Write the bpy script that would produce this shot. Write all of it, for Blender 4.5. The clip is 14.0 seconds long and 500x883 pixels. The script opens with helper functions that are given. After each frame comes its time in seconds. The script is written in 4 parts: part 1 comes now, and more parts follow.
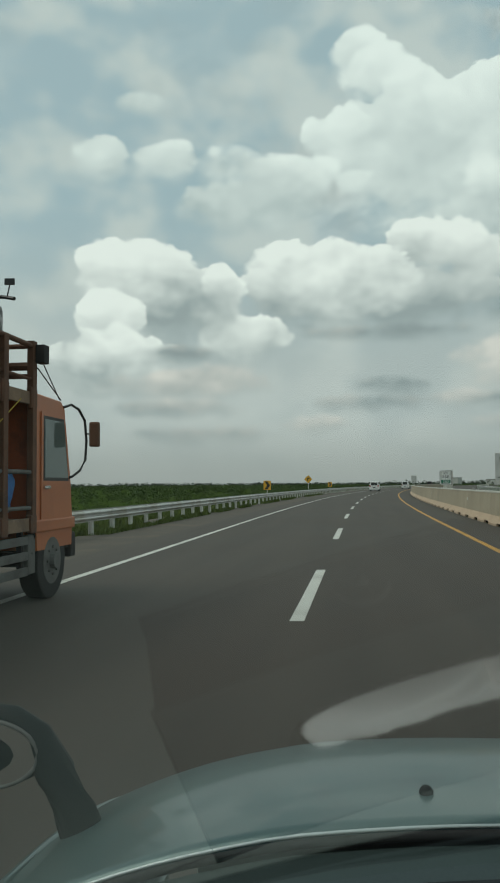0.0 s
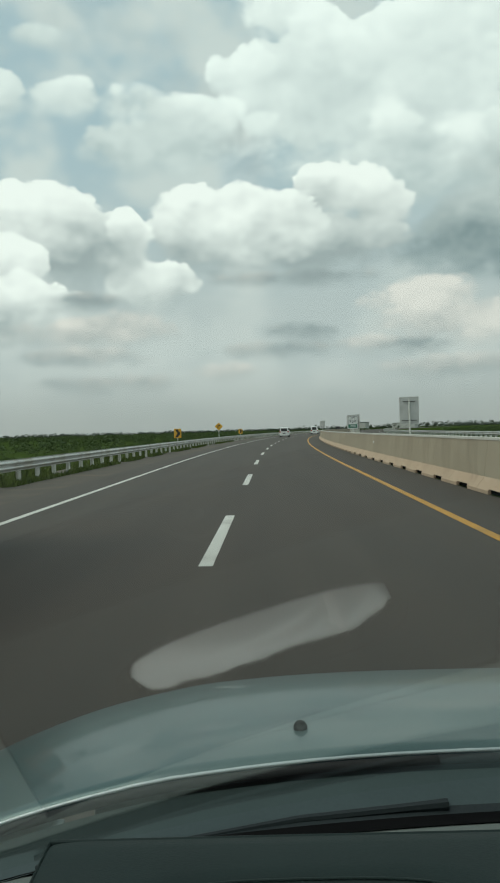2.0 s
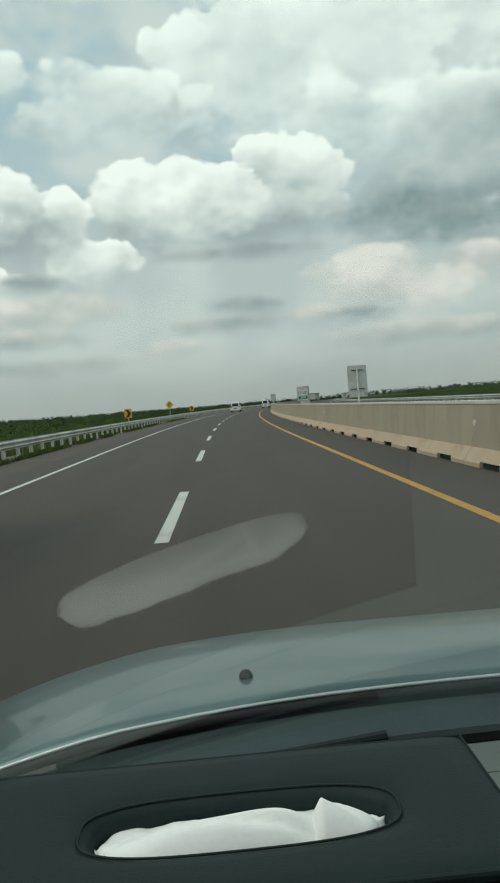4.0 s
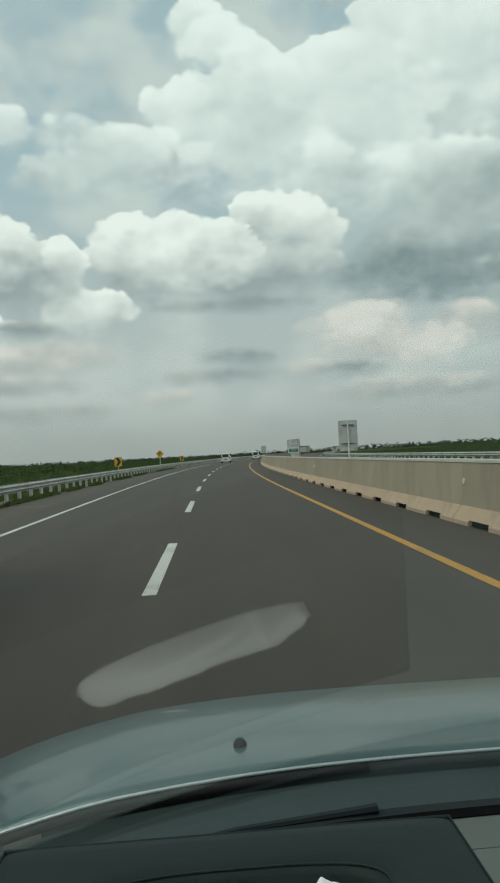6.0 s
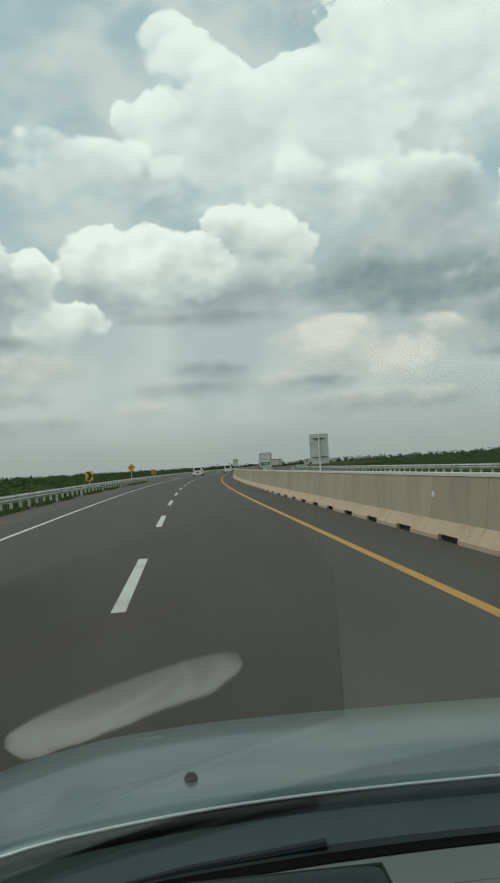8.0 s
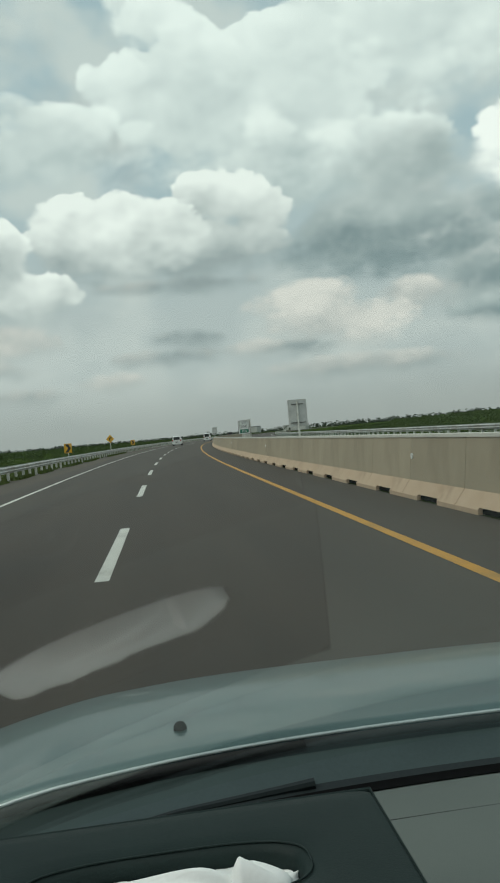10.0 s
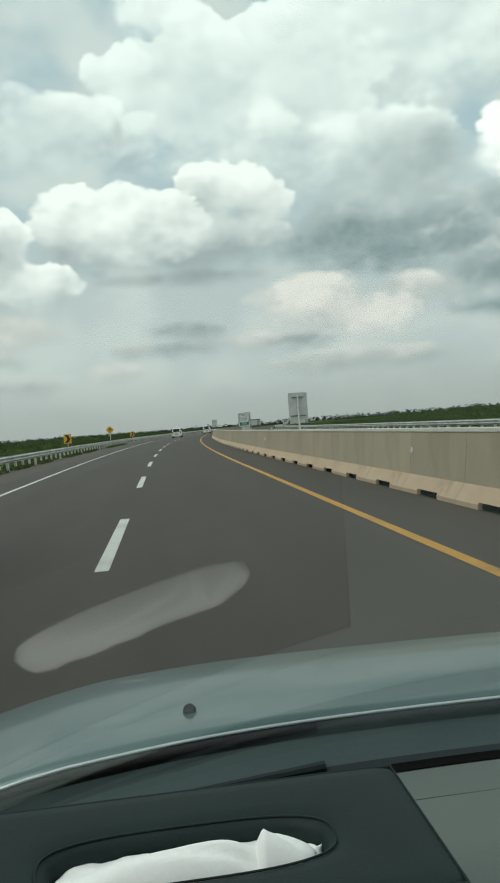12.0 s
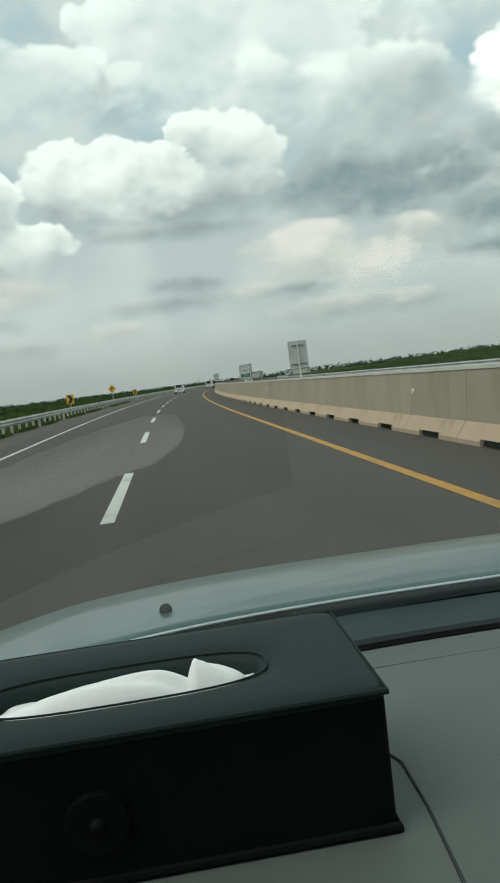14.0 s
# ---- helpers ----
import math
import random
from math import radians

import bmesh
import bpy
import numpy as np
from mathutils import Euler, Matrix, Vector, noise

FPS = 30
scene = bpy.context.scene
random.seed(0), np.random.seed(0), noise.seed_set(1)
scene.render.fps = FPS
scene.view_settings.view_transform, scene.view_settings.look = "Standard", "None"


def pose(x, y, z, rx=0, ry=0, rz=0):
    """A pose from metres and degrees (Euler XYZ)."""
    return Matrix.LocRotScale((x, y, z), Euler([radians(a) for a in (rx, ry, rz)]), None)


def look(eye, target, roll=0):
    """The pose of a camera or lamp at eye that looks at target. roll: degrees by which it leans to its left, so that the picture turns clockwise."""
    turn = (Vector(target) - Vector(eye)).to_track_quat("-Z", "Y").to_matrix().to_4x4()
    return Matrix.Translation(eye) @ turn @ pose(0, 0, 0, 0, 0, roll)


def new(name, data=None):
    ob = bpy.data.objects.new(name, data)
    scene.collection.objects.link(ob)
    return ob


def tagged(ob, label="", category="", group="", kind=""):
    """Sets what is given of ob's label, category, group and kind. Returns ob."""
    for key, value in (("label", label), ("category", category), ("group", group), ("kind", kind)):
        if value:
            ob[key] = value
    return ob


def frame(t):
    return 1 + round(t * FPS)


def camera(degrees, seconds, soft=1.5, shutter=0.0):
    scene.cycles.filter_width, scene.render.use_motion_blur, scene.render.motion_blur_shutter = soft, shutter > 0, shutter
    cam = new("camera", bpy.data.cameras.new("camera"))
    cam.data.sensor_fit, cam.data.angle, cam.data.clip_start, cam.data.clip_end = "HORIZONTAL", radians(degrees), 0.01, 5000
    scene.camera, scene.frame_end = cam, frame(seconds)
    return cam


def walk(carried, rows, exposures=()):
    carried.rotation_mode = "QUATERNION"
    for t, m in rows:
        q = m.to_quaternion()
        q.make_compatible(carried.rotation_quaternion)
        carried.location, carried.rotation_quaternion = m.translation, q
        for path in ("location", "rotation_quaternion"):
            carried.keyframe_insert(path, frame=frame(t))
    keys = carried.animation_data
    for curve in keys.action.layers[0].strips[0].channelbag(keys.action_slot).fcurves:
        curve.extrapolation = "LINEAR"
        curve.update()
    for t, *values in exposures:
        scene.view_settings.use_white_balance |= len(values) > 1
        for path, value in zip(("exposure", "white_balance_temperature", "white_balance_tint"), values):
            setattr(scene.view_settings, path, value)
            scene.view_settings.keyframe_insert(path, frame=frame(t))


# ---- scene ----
# Camera: held by hand inside a car; x right, y along the road, z up, ground under the car at z = 0.
PATH = [
    (0, -0.063, 0.005, 1.395, 7.78, 3.01, 0.44),
    (0.5, -0.027, 0.026, 1.371, 3.09, 0.44, -0.10),
    (1, 0.018, 0.028, 1.370, -0.08, -0.31, 2.72),
    (1.5, -0.000, 0.013, 1.374, 1.39, 1.10, 2.96),
    (2, -0.015, 0.047, 1.383, 1.56, -0.77, 1.65),
    (2.5, -0.017, 0.017, 1.384, -0.20, 1.50, -0.68),
    (3, -0.042, 0.011, 1.391, 1.43, 1.73, 1.43),
    (3.5, -0.010, 0.026, 1.395, -0.40, 0.24, 1.43),
    (4, 0.008, 0.028, 1.360, -1.86, -2.66, 4.47),
    (6.5, -0.007, -0.021, 1.395, -2.71, 1.29, 2.76),
    (7, 0.018, 0.002, 1.354, -3.92, -1.25, 3.75),
    (7.5, -0.000, -0.005, 1.390, -2.51, 0.40, 2.93),
    (8, 0.024, -0.017, 1.413, -4.49, 1.69, 3.28),
    (8.5, 0.037, -0.009, 1.392, -5.39, -0.24, 6.17),
    (11, 0.006, -0.021, 1.392, -6.25, -0.68, 4.19),
    (11.5, 0.002, -0.020, 1.392, -5.63, -0.42, 5.08),
    (12, 0.004, -0.012, 1.381, -5.98, -1.17, 4.19),
    (12.5, 0.040, -0.023, 1.386, -7.21, -1.29, 5.54),
    (13, -0.015, -0.033, 1.398, -3.23, 0.71, 4.54),
    (13.5, -0.006, -0.014, 1.352, -5.51, -4.41, 3.25),
    (14, 0.048, -0.025, 1.309, -5.81, -4.46, 6.92),
]
cam = camera(34.0, 14.0, soft=1.9)
EXPOSURE = [(0, -0.08), (0.5, -0.05), (1, -0.16), (1.5, -0.22), (2, 0.13), (2.5, -0.08), (3, 0.0), (3.5, 0.16), (4, 0.15), (6.5, 0.0), (7.5, 0.0), (8.5, 0.08), (11, 0.0), (12, 0.22), (12.5, 0.15), (13, 0.08), (13.5, 0.12), (14, 0.24)]
walk(cam, [(t, pose(x, y, z, 90 + p, r, w)) for t, x, y, z, w, p, r in PATH], EXPOSURE)

# ---- sky, sun ----
SKY_TURN = -0.5
world = bpy.data.worlds.new("sky")
scene.world = world
world.use_nodes = True
wt = world.node_tree
wt.nodes.clear()


class Nodes:
    """Small helper that adds nodes to one tree."""

    def __init__(self, tree):
        self.t = tree

    def add(self, kind, **inputs):
        n = self.t.nodes.new(kind)
        for key, value in inputs.items():
            self.put(n, key, value)
        return n

    def put(self, n, key, value):
        k = int(key[1:]) if key[0] == "i" and key[1:].isdigit() else key.replace("_", " ")
        sock = n.inputs[k]
        if isinstance(value, bpy.types.NodeSocket):
            self.t.links.new(value, sock)
        else:
            sock.default_value = value

    def math(self, op, a, b=0.0, c=0.0, clamp=False):
        n = self.t.nodes.new("ShaderNodeMath")
        n.operation, n.use_clamp = op, clamp
        for i, value in enumerate((a, b, c)):
            self.put(n, "i%d" % i, value)
        return n.outputs[0]

    def smooth(self, x, lo, hi, a=0.0, b=1.0):
        n = self.t.nodes.new("ShaderNodeMapRange")
        n.interpolation_type = "SMOOTHSTEP"
        for i, value in enumerate((x, lo, hi, a, b)):
            self.put(n, "i%d" % i, value)
        return n.outputs[0]

    def mix(self, fac, a, b):
        n = self.t.nodes.new("ShaderNodeMix")
        n.data_type = "RGBA"
        for i, value in ((0, fac), (6, a), (7, b)):
            if not isinstance(value, bpy.types.NodeSocket) and i > 0:
                value = (*value[:3], 1)
            self.put(n, "i%d" % i, value)
        return n.outputs[2]

    def noise(self, vec, scale, detail=4.0, rough=0.55, warp=0.0):
        n = self.add("ShaderNodeTexNoise", Scale=scale, Detail=detail, Roughness=rough, Distortion=warp)
        if vec is not None:
            self.put(n, "Vector", vec)
        return n.outputs[0]


w = Nodes(wt)
ray_dir = w.add("ShaderNodeTexCoord").outputs["Generated"]
axes = w.add("ShaderNodeSeparateXYZ", i0=ray_dir)
az = w.math("MULTIPLY", w.math("ARCTAN2", axes.outputs[0], axes.outputs[1]), 57.2958)
el = w.math("MULTIPLY", w.math("ARCSINE", axes.outputs[2]), 57.2958)
chart = w.add("ShaderNodeCombineXYZ", i0=az, i1=el).outputs[0]
flat = w.add("ShaderNodeMapping", Vector=chart)
flat.inputs["Scale"].default_value = (0.0175, 0.026, 1)
fv = flat.outputs[0]


def noise_2d(vec, scale, detail=4.0, rough=0.55, warp=0.0):
    n = w.add("ShaderNodeTexNoise", Vector=vec, Scale=scale, Detail=detail, Roughness=rough, Distortion=warp)
    n.noise_dimensions = "2D"
    return n


n_big = noise_2d(fv, 5.0, 5.0).outputs[0]
n_mid = noise_2d(fv, 13.0, 7.0, 0.58, 0.3).outputs[0]
n_soft = noise_2d(fv, 8.0, 3.0, 0.5).outputs[0]


def lumps(vec, scale, soft):
    """Rounded billows."""
    n = w.add("ShaderNodeTexVoronoi", Scale=scale)
    n.voronoi_dimensions, n.feature = "2D", "SMOOTH_F1"
    n.inputs["Smoothness"].default_value = soft
    shift = w.add("ShaderNodeVectorMath", i0=noise_2d(vec, scale * 0.8, 3.0).outputs["Color"], i1=(0.9 / scale, 0.9 / scale, 0.0))
    shift.operation = "MULTIPLY"
    moved = w.add("ShaderNodeVectorMath", i0=vec, i1=shift.outputs[0])
    w.put(n, "Vector", moved.outputs[0])
    return w.math("SUBTRACT", 0.55, n.outputs["Distance"])


blue = w.add("ShaderNodeTexSky")
blue.sky_type, blue.sun_disc = "NISHITA", False
blue.sun_elevation, blue.sun_rotation = radians(55), radians(-115)
blue.dust_density, blue.air_density = 3.0, 1.2
clear = w.mix(0.85, w.add("ShaderNodeVectorMath", i0=blue.outputs[0], i1=(0.085, 0.085, 0.085)).outputs[0], (0.43, 0.575, 0.63))
wt.nodes[clear.node.inputs[6].links[0].from_node.name].operation = "MULTIPLY"
# thin high veil
sky = w.mix(w.smooth(n_soft, 0.40, 0.68), clear, (0.58, 0.665, 0.67))
# a general cover of broken cloud all round
sky = w.mix(w.math("MULTIPLY", w.smooth(n_big, 0.50, 0.62), w.smooth(az, -6.0, 6.0, 0.15, 0.75)), sky, w.mix(w.smooth(n_mid, 0.35, 0.62), (0.40, 0.46, 0.47), (0.70, 0.76, 0.75)))
# cumulus: azimuth, elevation, half width, half height in degrees, then light (0 grey to 1 white)
CLOUDS_HIGH = [(-17.4, 21.8, 2.1, 1.6, 0.55), (-13.5, 21.7, 2.8, 1.5, 0.58), (-14.5, 25.2, 2.2, 0.9, 0.35), (20.5, 25.1, 9.1, 5.9, 0.74), (17.7, 27.4, 5.7, 2.7, 0.92), (14.2, 26.4, 3.3, 2.7, 0.88), (11.8, 25.2, 3.0, 2.0, 0.86), (9.1, 24.0, 3.4, 2.7, 0.8), (8.4, 20.6, 9.6, 5.1, 0.6), (3.3, 22.2, 5.9, 3.3, 0.66), (0.9, 27.9, 2.0, 1.7, 0.86), (2.1, 26.4, 2.5, 2.1, 0.88), (4.4, 24.8, 2.8, 2.3, 0.86), (6.4, 23.9, 2.5, 2.0, 0.8), (-0.1, 23.1, 1.7, 2.0, 0.84), (-2.4, 22.9, 1.1, 1.6, 0.8), (0.4, 20.4, 1.3, 0.9, 0.78), (-3.2, 20.6, 2.6, 1.9, 0.7)]
CLOUDS_MIDDLE = [(-6.6, 18.8, 5.6, 2.1, 0.5), (-4.2, 19.9, 3.5, 1.9, 0.6), (-6.5, 21.0, 2.6, 1.6, 0.76), (-9.2, 21.4, 1.9, 1.6, 0.82), (-7.8, 21.9, 1.4, 1.1, 0.86), (11.3, 16.7, 7.7, 2.9, 0.48), (16.7, 17.2, 6.5, 2.7, 0.55), (9.5, 19.3, 2.0, 1.8, 0.78), (9.1, 20.3, 1.5, 1.3, 1.2), (13.3, 19.0, 1.9, 1.3, 1.15), (15.0, 17.2, 1.8, 1.8, 0.66)]
CLOUDS_SHADE = [(16.8, 13.0, 6.0, 2.7, 0.42), (12.9, 11.7, 3.8, 1.6, 0.34), (19.7, 10.9, 4.8, 1.6, 0.28), (16.6, 11.9, 7.6, 2.9, 0.4), (22.9, 8.7, 4.4, 2.1, 0.24), (29.4, 10.5, 6.0, 3.3, 0.36), (24.0, 6.9, 3.2, 1.2, 0.22), (18.5, 16.5, 4.5, 2.7, 0.62), (25.9, 13.5, 6.0, 1.6, 0.66)]
CLOUDS_BRIGHT = [(29.4, 15.2, 3.2, 2.1, 0.95), (26.4, 17.0, 3.6, 2.7, 1.5), (28.5, 18.2, 1.1, 1.6, 1.3), (26.4, 14.9, 2.4, 1.4, 1.0)]
CLOUDS_LOW = [(2.8, 12.4, 7.6, 2.4, 0.52), (-2.4, 12.9, 4.8, 2.1, 0.66), (8.4, 14.5, 2.2, 2.2, 0.74), (6.3, 15.5, 3.2, 2.4, 0.96), (4.0, 15.9, 1.5, 1.8, 0.92), (1.7, 13.7, 3.1, 2.3, 0.86), (-1.3, 14.6, 2.5, 2.0, 0.92), (-4.9, 14.8, 2.7, 1.8, 0.92), (-4.3, 13.3, 3.6, 2.2, 0.7), (-7.7, 9.9, 3.2, 2.0, 0.8), (-10.0, 12.5, 2.7, 2.4, 0.88), (-12.7, 12.4, 4.4, 2.9, 0.56), (-13.9, 14.7, 3.2, 2.2, 0.92), (-16.9, 14.3, 2.4, 2.2, 0.9), (-9.3, 13.4, 1.4, 1.8, 0.95), (-17.0, 10.6, 2.5, 2.6, 0.92), (-17.1, 8.4, 4.3, 2.5, 0.76)]
CLOUDS_HAZY = [(-12.3, 9.0, 2.8, 0.8, 0.1), (2.7, 10.3, 6.0, 0.8, 0.18), (-9.2, 7.4, 3.0, 1.2, 0.72), (-11.8, 6.9, 5.9, 1.3, 0.62), (-12.6, 5.2, 4.7, 0.9, 0.35), (11.2, 8.4, 4.3, 1.7, 0.86), (15.0, 6.8, 3.7, 1.9, 0.92), (18.8, 8.4, 3.2, 1.3, 0.72), (29.1, 6.3, 2.9, 1.3, 0.9), (12.7, 7.3, 5.1, 1.7, 0.8), (2.9, 6.6, 2.8, 1.0, 0.22), (10.7, 5.5, 2.6, 0.8, 0.3), (7.2, 5.6, 2.4, 0.9, 0.66), (-2.8, 4.1, 2.6, 0.8, 0.62), (1.2, 5.5, 4.7, 0.8, 0.36), (14.8, 3.9, 7.4, 1.0, 0.5), (-10.5, 3.4, 5.9, 0.8, 0.38)]


def billows(vec):
    """Cauliflower relief of the clouds, at four sizes."""
    return w.math("ADD", w.math("MULTIPLY_ADD", lumps(vec, 17.0, 0.35), 0.95, -0.16), w.math("ADD", w.math("MULTIPLY_ADD", lumps(vec, 40.0, 0.3), 0.5, w.math("MULTIPLY", lumps(vec, 88.0, 0.25), 0.24)), w.math("MULTIPLY_ADD", noise_2d(vec, 13.0, 7.0, 0.58, 0.3).outputs[0], 1.1, -0.62)))


toward_light = w.add("ShaderNodeVectorMath", i0=fv, i1=(-0.012, 0.026, 0.0))
edge_noise = billows(fv)
relief = w.math("ADD", w.math("MULTIPLY_ADD", n_soft, 1.0, -0.5), w.math("MULTIPLY", w.math("SUBTRACT", edge_noise, billows(toward_light.outputs[0])), 0.30))
ragged = w.math("MULTIPLY_ADD", edge_noise, 0.8, 1.22)
# grey lower air behind the cumulus
sky = w.mix(w.smooth(w.math("MULTIPLY_ADD", n_soft, 6.0, w.math("SUBTRACT", el, 3.0)), 20.0, 6.0, 0.0, 0.92), sky, w.mix(w.smooth(n_big, 0.4, 0.62), (0.475, 0.54, 0.55), (0.555, 0.615, 0.615)))
for clouds, dim, bright, crisp, lean in ((CLOUDS_HIGH, (0.55, 0.645, 0.655), (0.86, 0.955, 0.94), 1.3, 0.30), (CLOUDS_MIDDLE, (0.47, 0.565, 0.58), (0.85, 0.94, 0.925), 2.2, 0.36),
                                         (CLOUDS_SHADE, (0.225, 0.305, 0.325), (0.60, 0.68, 0.68), 5.0, 0.45), (CLOUDS_BRIGHT, (0.62, 0.70, 0.70), (0.98, 1.04, 1.02), 1.8, 0.3),
                                         (CLOUDS_LOW, (0.35, 0.42, 0.435), (0.89, 0.96, 0.94), 1.0, 0.50), (CLOUDS_HAZY, (0.31, 0.375, 0.39), (0.73, 0.735, 0.705), 2.1, 0.36)):
    for ca, ce, cw, ch, lit in clouds:
        # each cloud waits for those behind it, which keeps the shader's memory small
        here = w.add("ShaderNodeVectorMath", i0=sky, i1=(1e-6, 1e-6, 0.0), i2=chart)
        here.operation = "MULTIPLY_ADD"
        local = w.add("ShaderNodeMapping", Vector=here.outputs[0])
        local.inputs["Location"].default_value = (-(ca + SKY_TURN) / cw, -ce / ch, 0)
        local.inputs["Scale"].default_value = (1 / cw, 1 / ch, 0)
        r2 = w.add("ShaderNodeVectorMath", i0=local.outputs[0], i1=local.outputs[0])
        r2.operation = "DOT_PRODUCT"
        dy = w.add("ShaderNodeSeparateXYZ", i0=local.outputs[0]).outputs[1]
        soft = min(1.2, max(0.2, crisp * 0.55 / ch))
        mask = w.smooth(w.math("SUBTRACT", ragged, r2.outputs["Value"]), 0.0, w.smooth(dy, 0.5, -0.9, soft, soft + 1.3))          # crisp tops, soft bases
        tone = w.math("ADD", w.math("MULTIPLY_ADD", dy, lean, lit - 0.22), relief, clamp=True)
        sky = w.mix(mask, sky, w.mix(tone, dim, bright))
# haze at the horizon
sky = w.mix(w.smooth(el, 5.4, 0.0, 0.0, 0.86), sky, (0.37, 0.405, 0.40))
back = w.add("ShaderNodeBackground", Color=sky, Strength=1.0)
w.add("ShaderNodeOutputWorld", Surface=back.outputs[0])

sun_data = bpy.data.lights.new("sun", "SUN")
sun_data.energy, sun_data.angle, sun_data.color = 1.1, radians(38), (1.0, 0.95, 0.88)
sun = new("sun", sun_data)
sun.matrix_world = look((math.sin(radians(-115)) * 50, math.cos(radians(-115)) * 50, 71), (0, 0, 0))

# ---- materials ----
def surface(name, a, b, scale=6.0, rough=0.6, metal=0.0, bump=0.0, fine=60.0, vary=0.0, coat=0.0, spec=0.5, stain=None, stain_scale=1.0, stretch=(1, 1, 1)):
    """Two tones of one colour over coarse and fine noise, with relief and, where wanted, stains of a third tone."""
    m = bpy.data.materials.new(name)
    m.use_nodes = True
    k = Nodes(m.node_tree)
    p = m.node_tree.nodes["Principled BSDF"]
    co = k.add("ShaderNodeTexCoord").outputs["Object"]
    mp = k.add("ShaderNodeMapping", Vector=co)
    mp.inputs["Scale"].default_value = stretch
    n1 = k.noise(mp.outputs[0], scale, 6.0, 0.6)
    n2 = k.noise(mp.outputs[0], fine, 3.0, 0.6)
    fac = k.smooth(k.math("ADD", k.math("MULTIPLY", n1, 0.65), k.math("MULTIPLY", n2, 0.35)), 0.34, 0.66)
    col = k.mix(fac, a, b)
    if stain:
        n3 = k.noise(mp.outputs[0], stain_scale, 7.0, 0.65, 0.4)
        col = k.mix(k.smooth(n3, 0.50, 0.68, 0.0, 0.8), col, stain)
    if vary:
        rnd = k.add("ShaderNodeObjectInfo").outputs["Random"]
        hsv = k.add("ShaderNodeHueSaturation", Color=col, Value=k.math("MULTIPLY_ADD", rnd, 2 * vary, 1 - vary))
        col = hsv.outputs[0]
    k.put(p, "Base Color", col)
    k.put(p, "Roughness", k.math("MULTIPLY_ADD", n1, 0.2, rough - 0.1))
    p.inputs["Metallic"].default_value = metal
    p.inputs["Coat Weight"].default_value = coat
    p.inputs["Coat Roughness"].default_value = 0.06
    p.inputs["Specular IOR Level"].default_value = spec
    if bump:
        bp = k.add("ShaderNodeBump", Strength=bump, Height=n2)
        bp.inputs["Distance"].default_value = 0.01
        k.put(p, "Normal", bp.outputs[0])
    return m


def leafy(name, a, b, scale=0.6):
    """Foliage: each leaf clump takes its own tone, over patches."""
    m = bpy.data.materials.new(name)
    m.use_nodes = True
    k = Nodes(m.node_tree)
    p = m.node_tree.nodes["Principled BSDF"]
    isl = k.add("ShaderNodeNewGeometry").outputs["Random Per Island"]
    pos = k.add("ShaderNodeTexCoord").outputs["Object"]
    fac = k.math("ADD", k.math("MULTIPLY", isl, 0.35), k.math("MULTIPLY", k.noise(pos, scale, 3.0), 0.75), clamp=True)
    k.put(p, "Base Color", k.mix(fac, a, b))
    p.inputs["Roughness"].default_value = 0.65
    p.inputs["Specular IOR Level"].default_value = 0.04
    return m


def asphalt_material():
    m = bpy.data.materials.new("asphalt")
    m.use_nodes = True
    k = Nodes(m.node_tree)
    p = m.node_tree.nodes["Principled BSDF"]
    co = k.add("ShaderNodeTexCoord").outputs["Object"]
    mp = k.add("ShaderNodeMapping", Vector=co)
    mp.inputs["Scale"].default_value = (1.0, 0.06, 1.0)
    streak = k.noise(mp.outputs[0], 1.3, 4.0, 0.5)
    patch = k.noise(co, 0.22, 5.0, 0.55)
    grain = k.noise(co, 130.0, 2.0, 0.7)
    grit = k.noise(co, 38.0, 3.0, 0.6)
    col = k.mix(k.smooth(k.math("ADD", k.math("MULTIPLY", streak, 0.6), k.math("MULTIPLY", patch, 0.4)), 0.36, 0.64), (0.050, 0.0385, 0.0295), (0.067, 0.052, 0.040))
    col = k.mix(k.smooth(grain, 0.55, 0.75, 0.0, 0.5), col, (0.10, 0.09, 0.078))
    col = k.mix(k.smooth(grit, 0.30, 0.42, 0.45, 0.0), col, (0.022, 0.02, 0.018))
    k.put(p, "Base Color", col)
    k.put(p, "Roughness", k.math("MULTIPLY_ADD", patch, 0.2, 0.68))
    p.inputs["Specular IOR Level"].default_value = 0.5
    bp = k.add("ShaderNodeBump", Strength=0.35, Height=grain)
    bp.inputs["Distance"].default_value = 0.006
    k.put(p, "Normal", bp.outputs[0])
    return m


def screen_glass():
    m = bpy.data.materials.new("windscreen_glass")
    m.use_nodes = True
    k = Nodes(m.node_tree)
    m.node_tree.nodes.remove(m.node_tree.nodes["Principled BSDF"])
    out = m.node_tree.nodes["Material Output"]
    clear_part = k.add("ShaderNodeBsdfTransparent", Color=(0.90, 0.94, 0.885, 1))
    gloss = k.add("ShaderNodeBsdfGlossy", Color=(1, 1, 1, 1), Roughness=0.035)
    fr = k.add("ShaderNodeFresnel", IOR=1.52).outputs[0]
    both = k.math("MULTIPLY", fr, 0.66, clamp=True)
    mx = k.add("ShaderNodeMixShader", i0=both, i1=clear_part.outputs[0], i2=gloss.outputs[0])
    m.node_tree.links.new(mx.outputs[0], out.inputs[0])
    return m


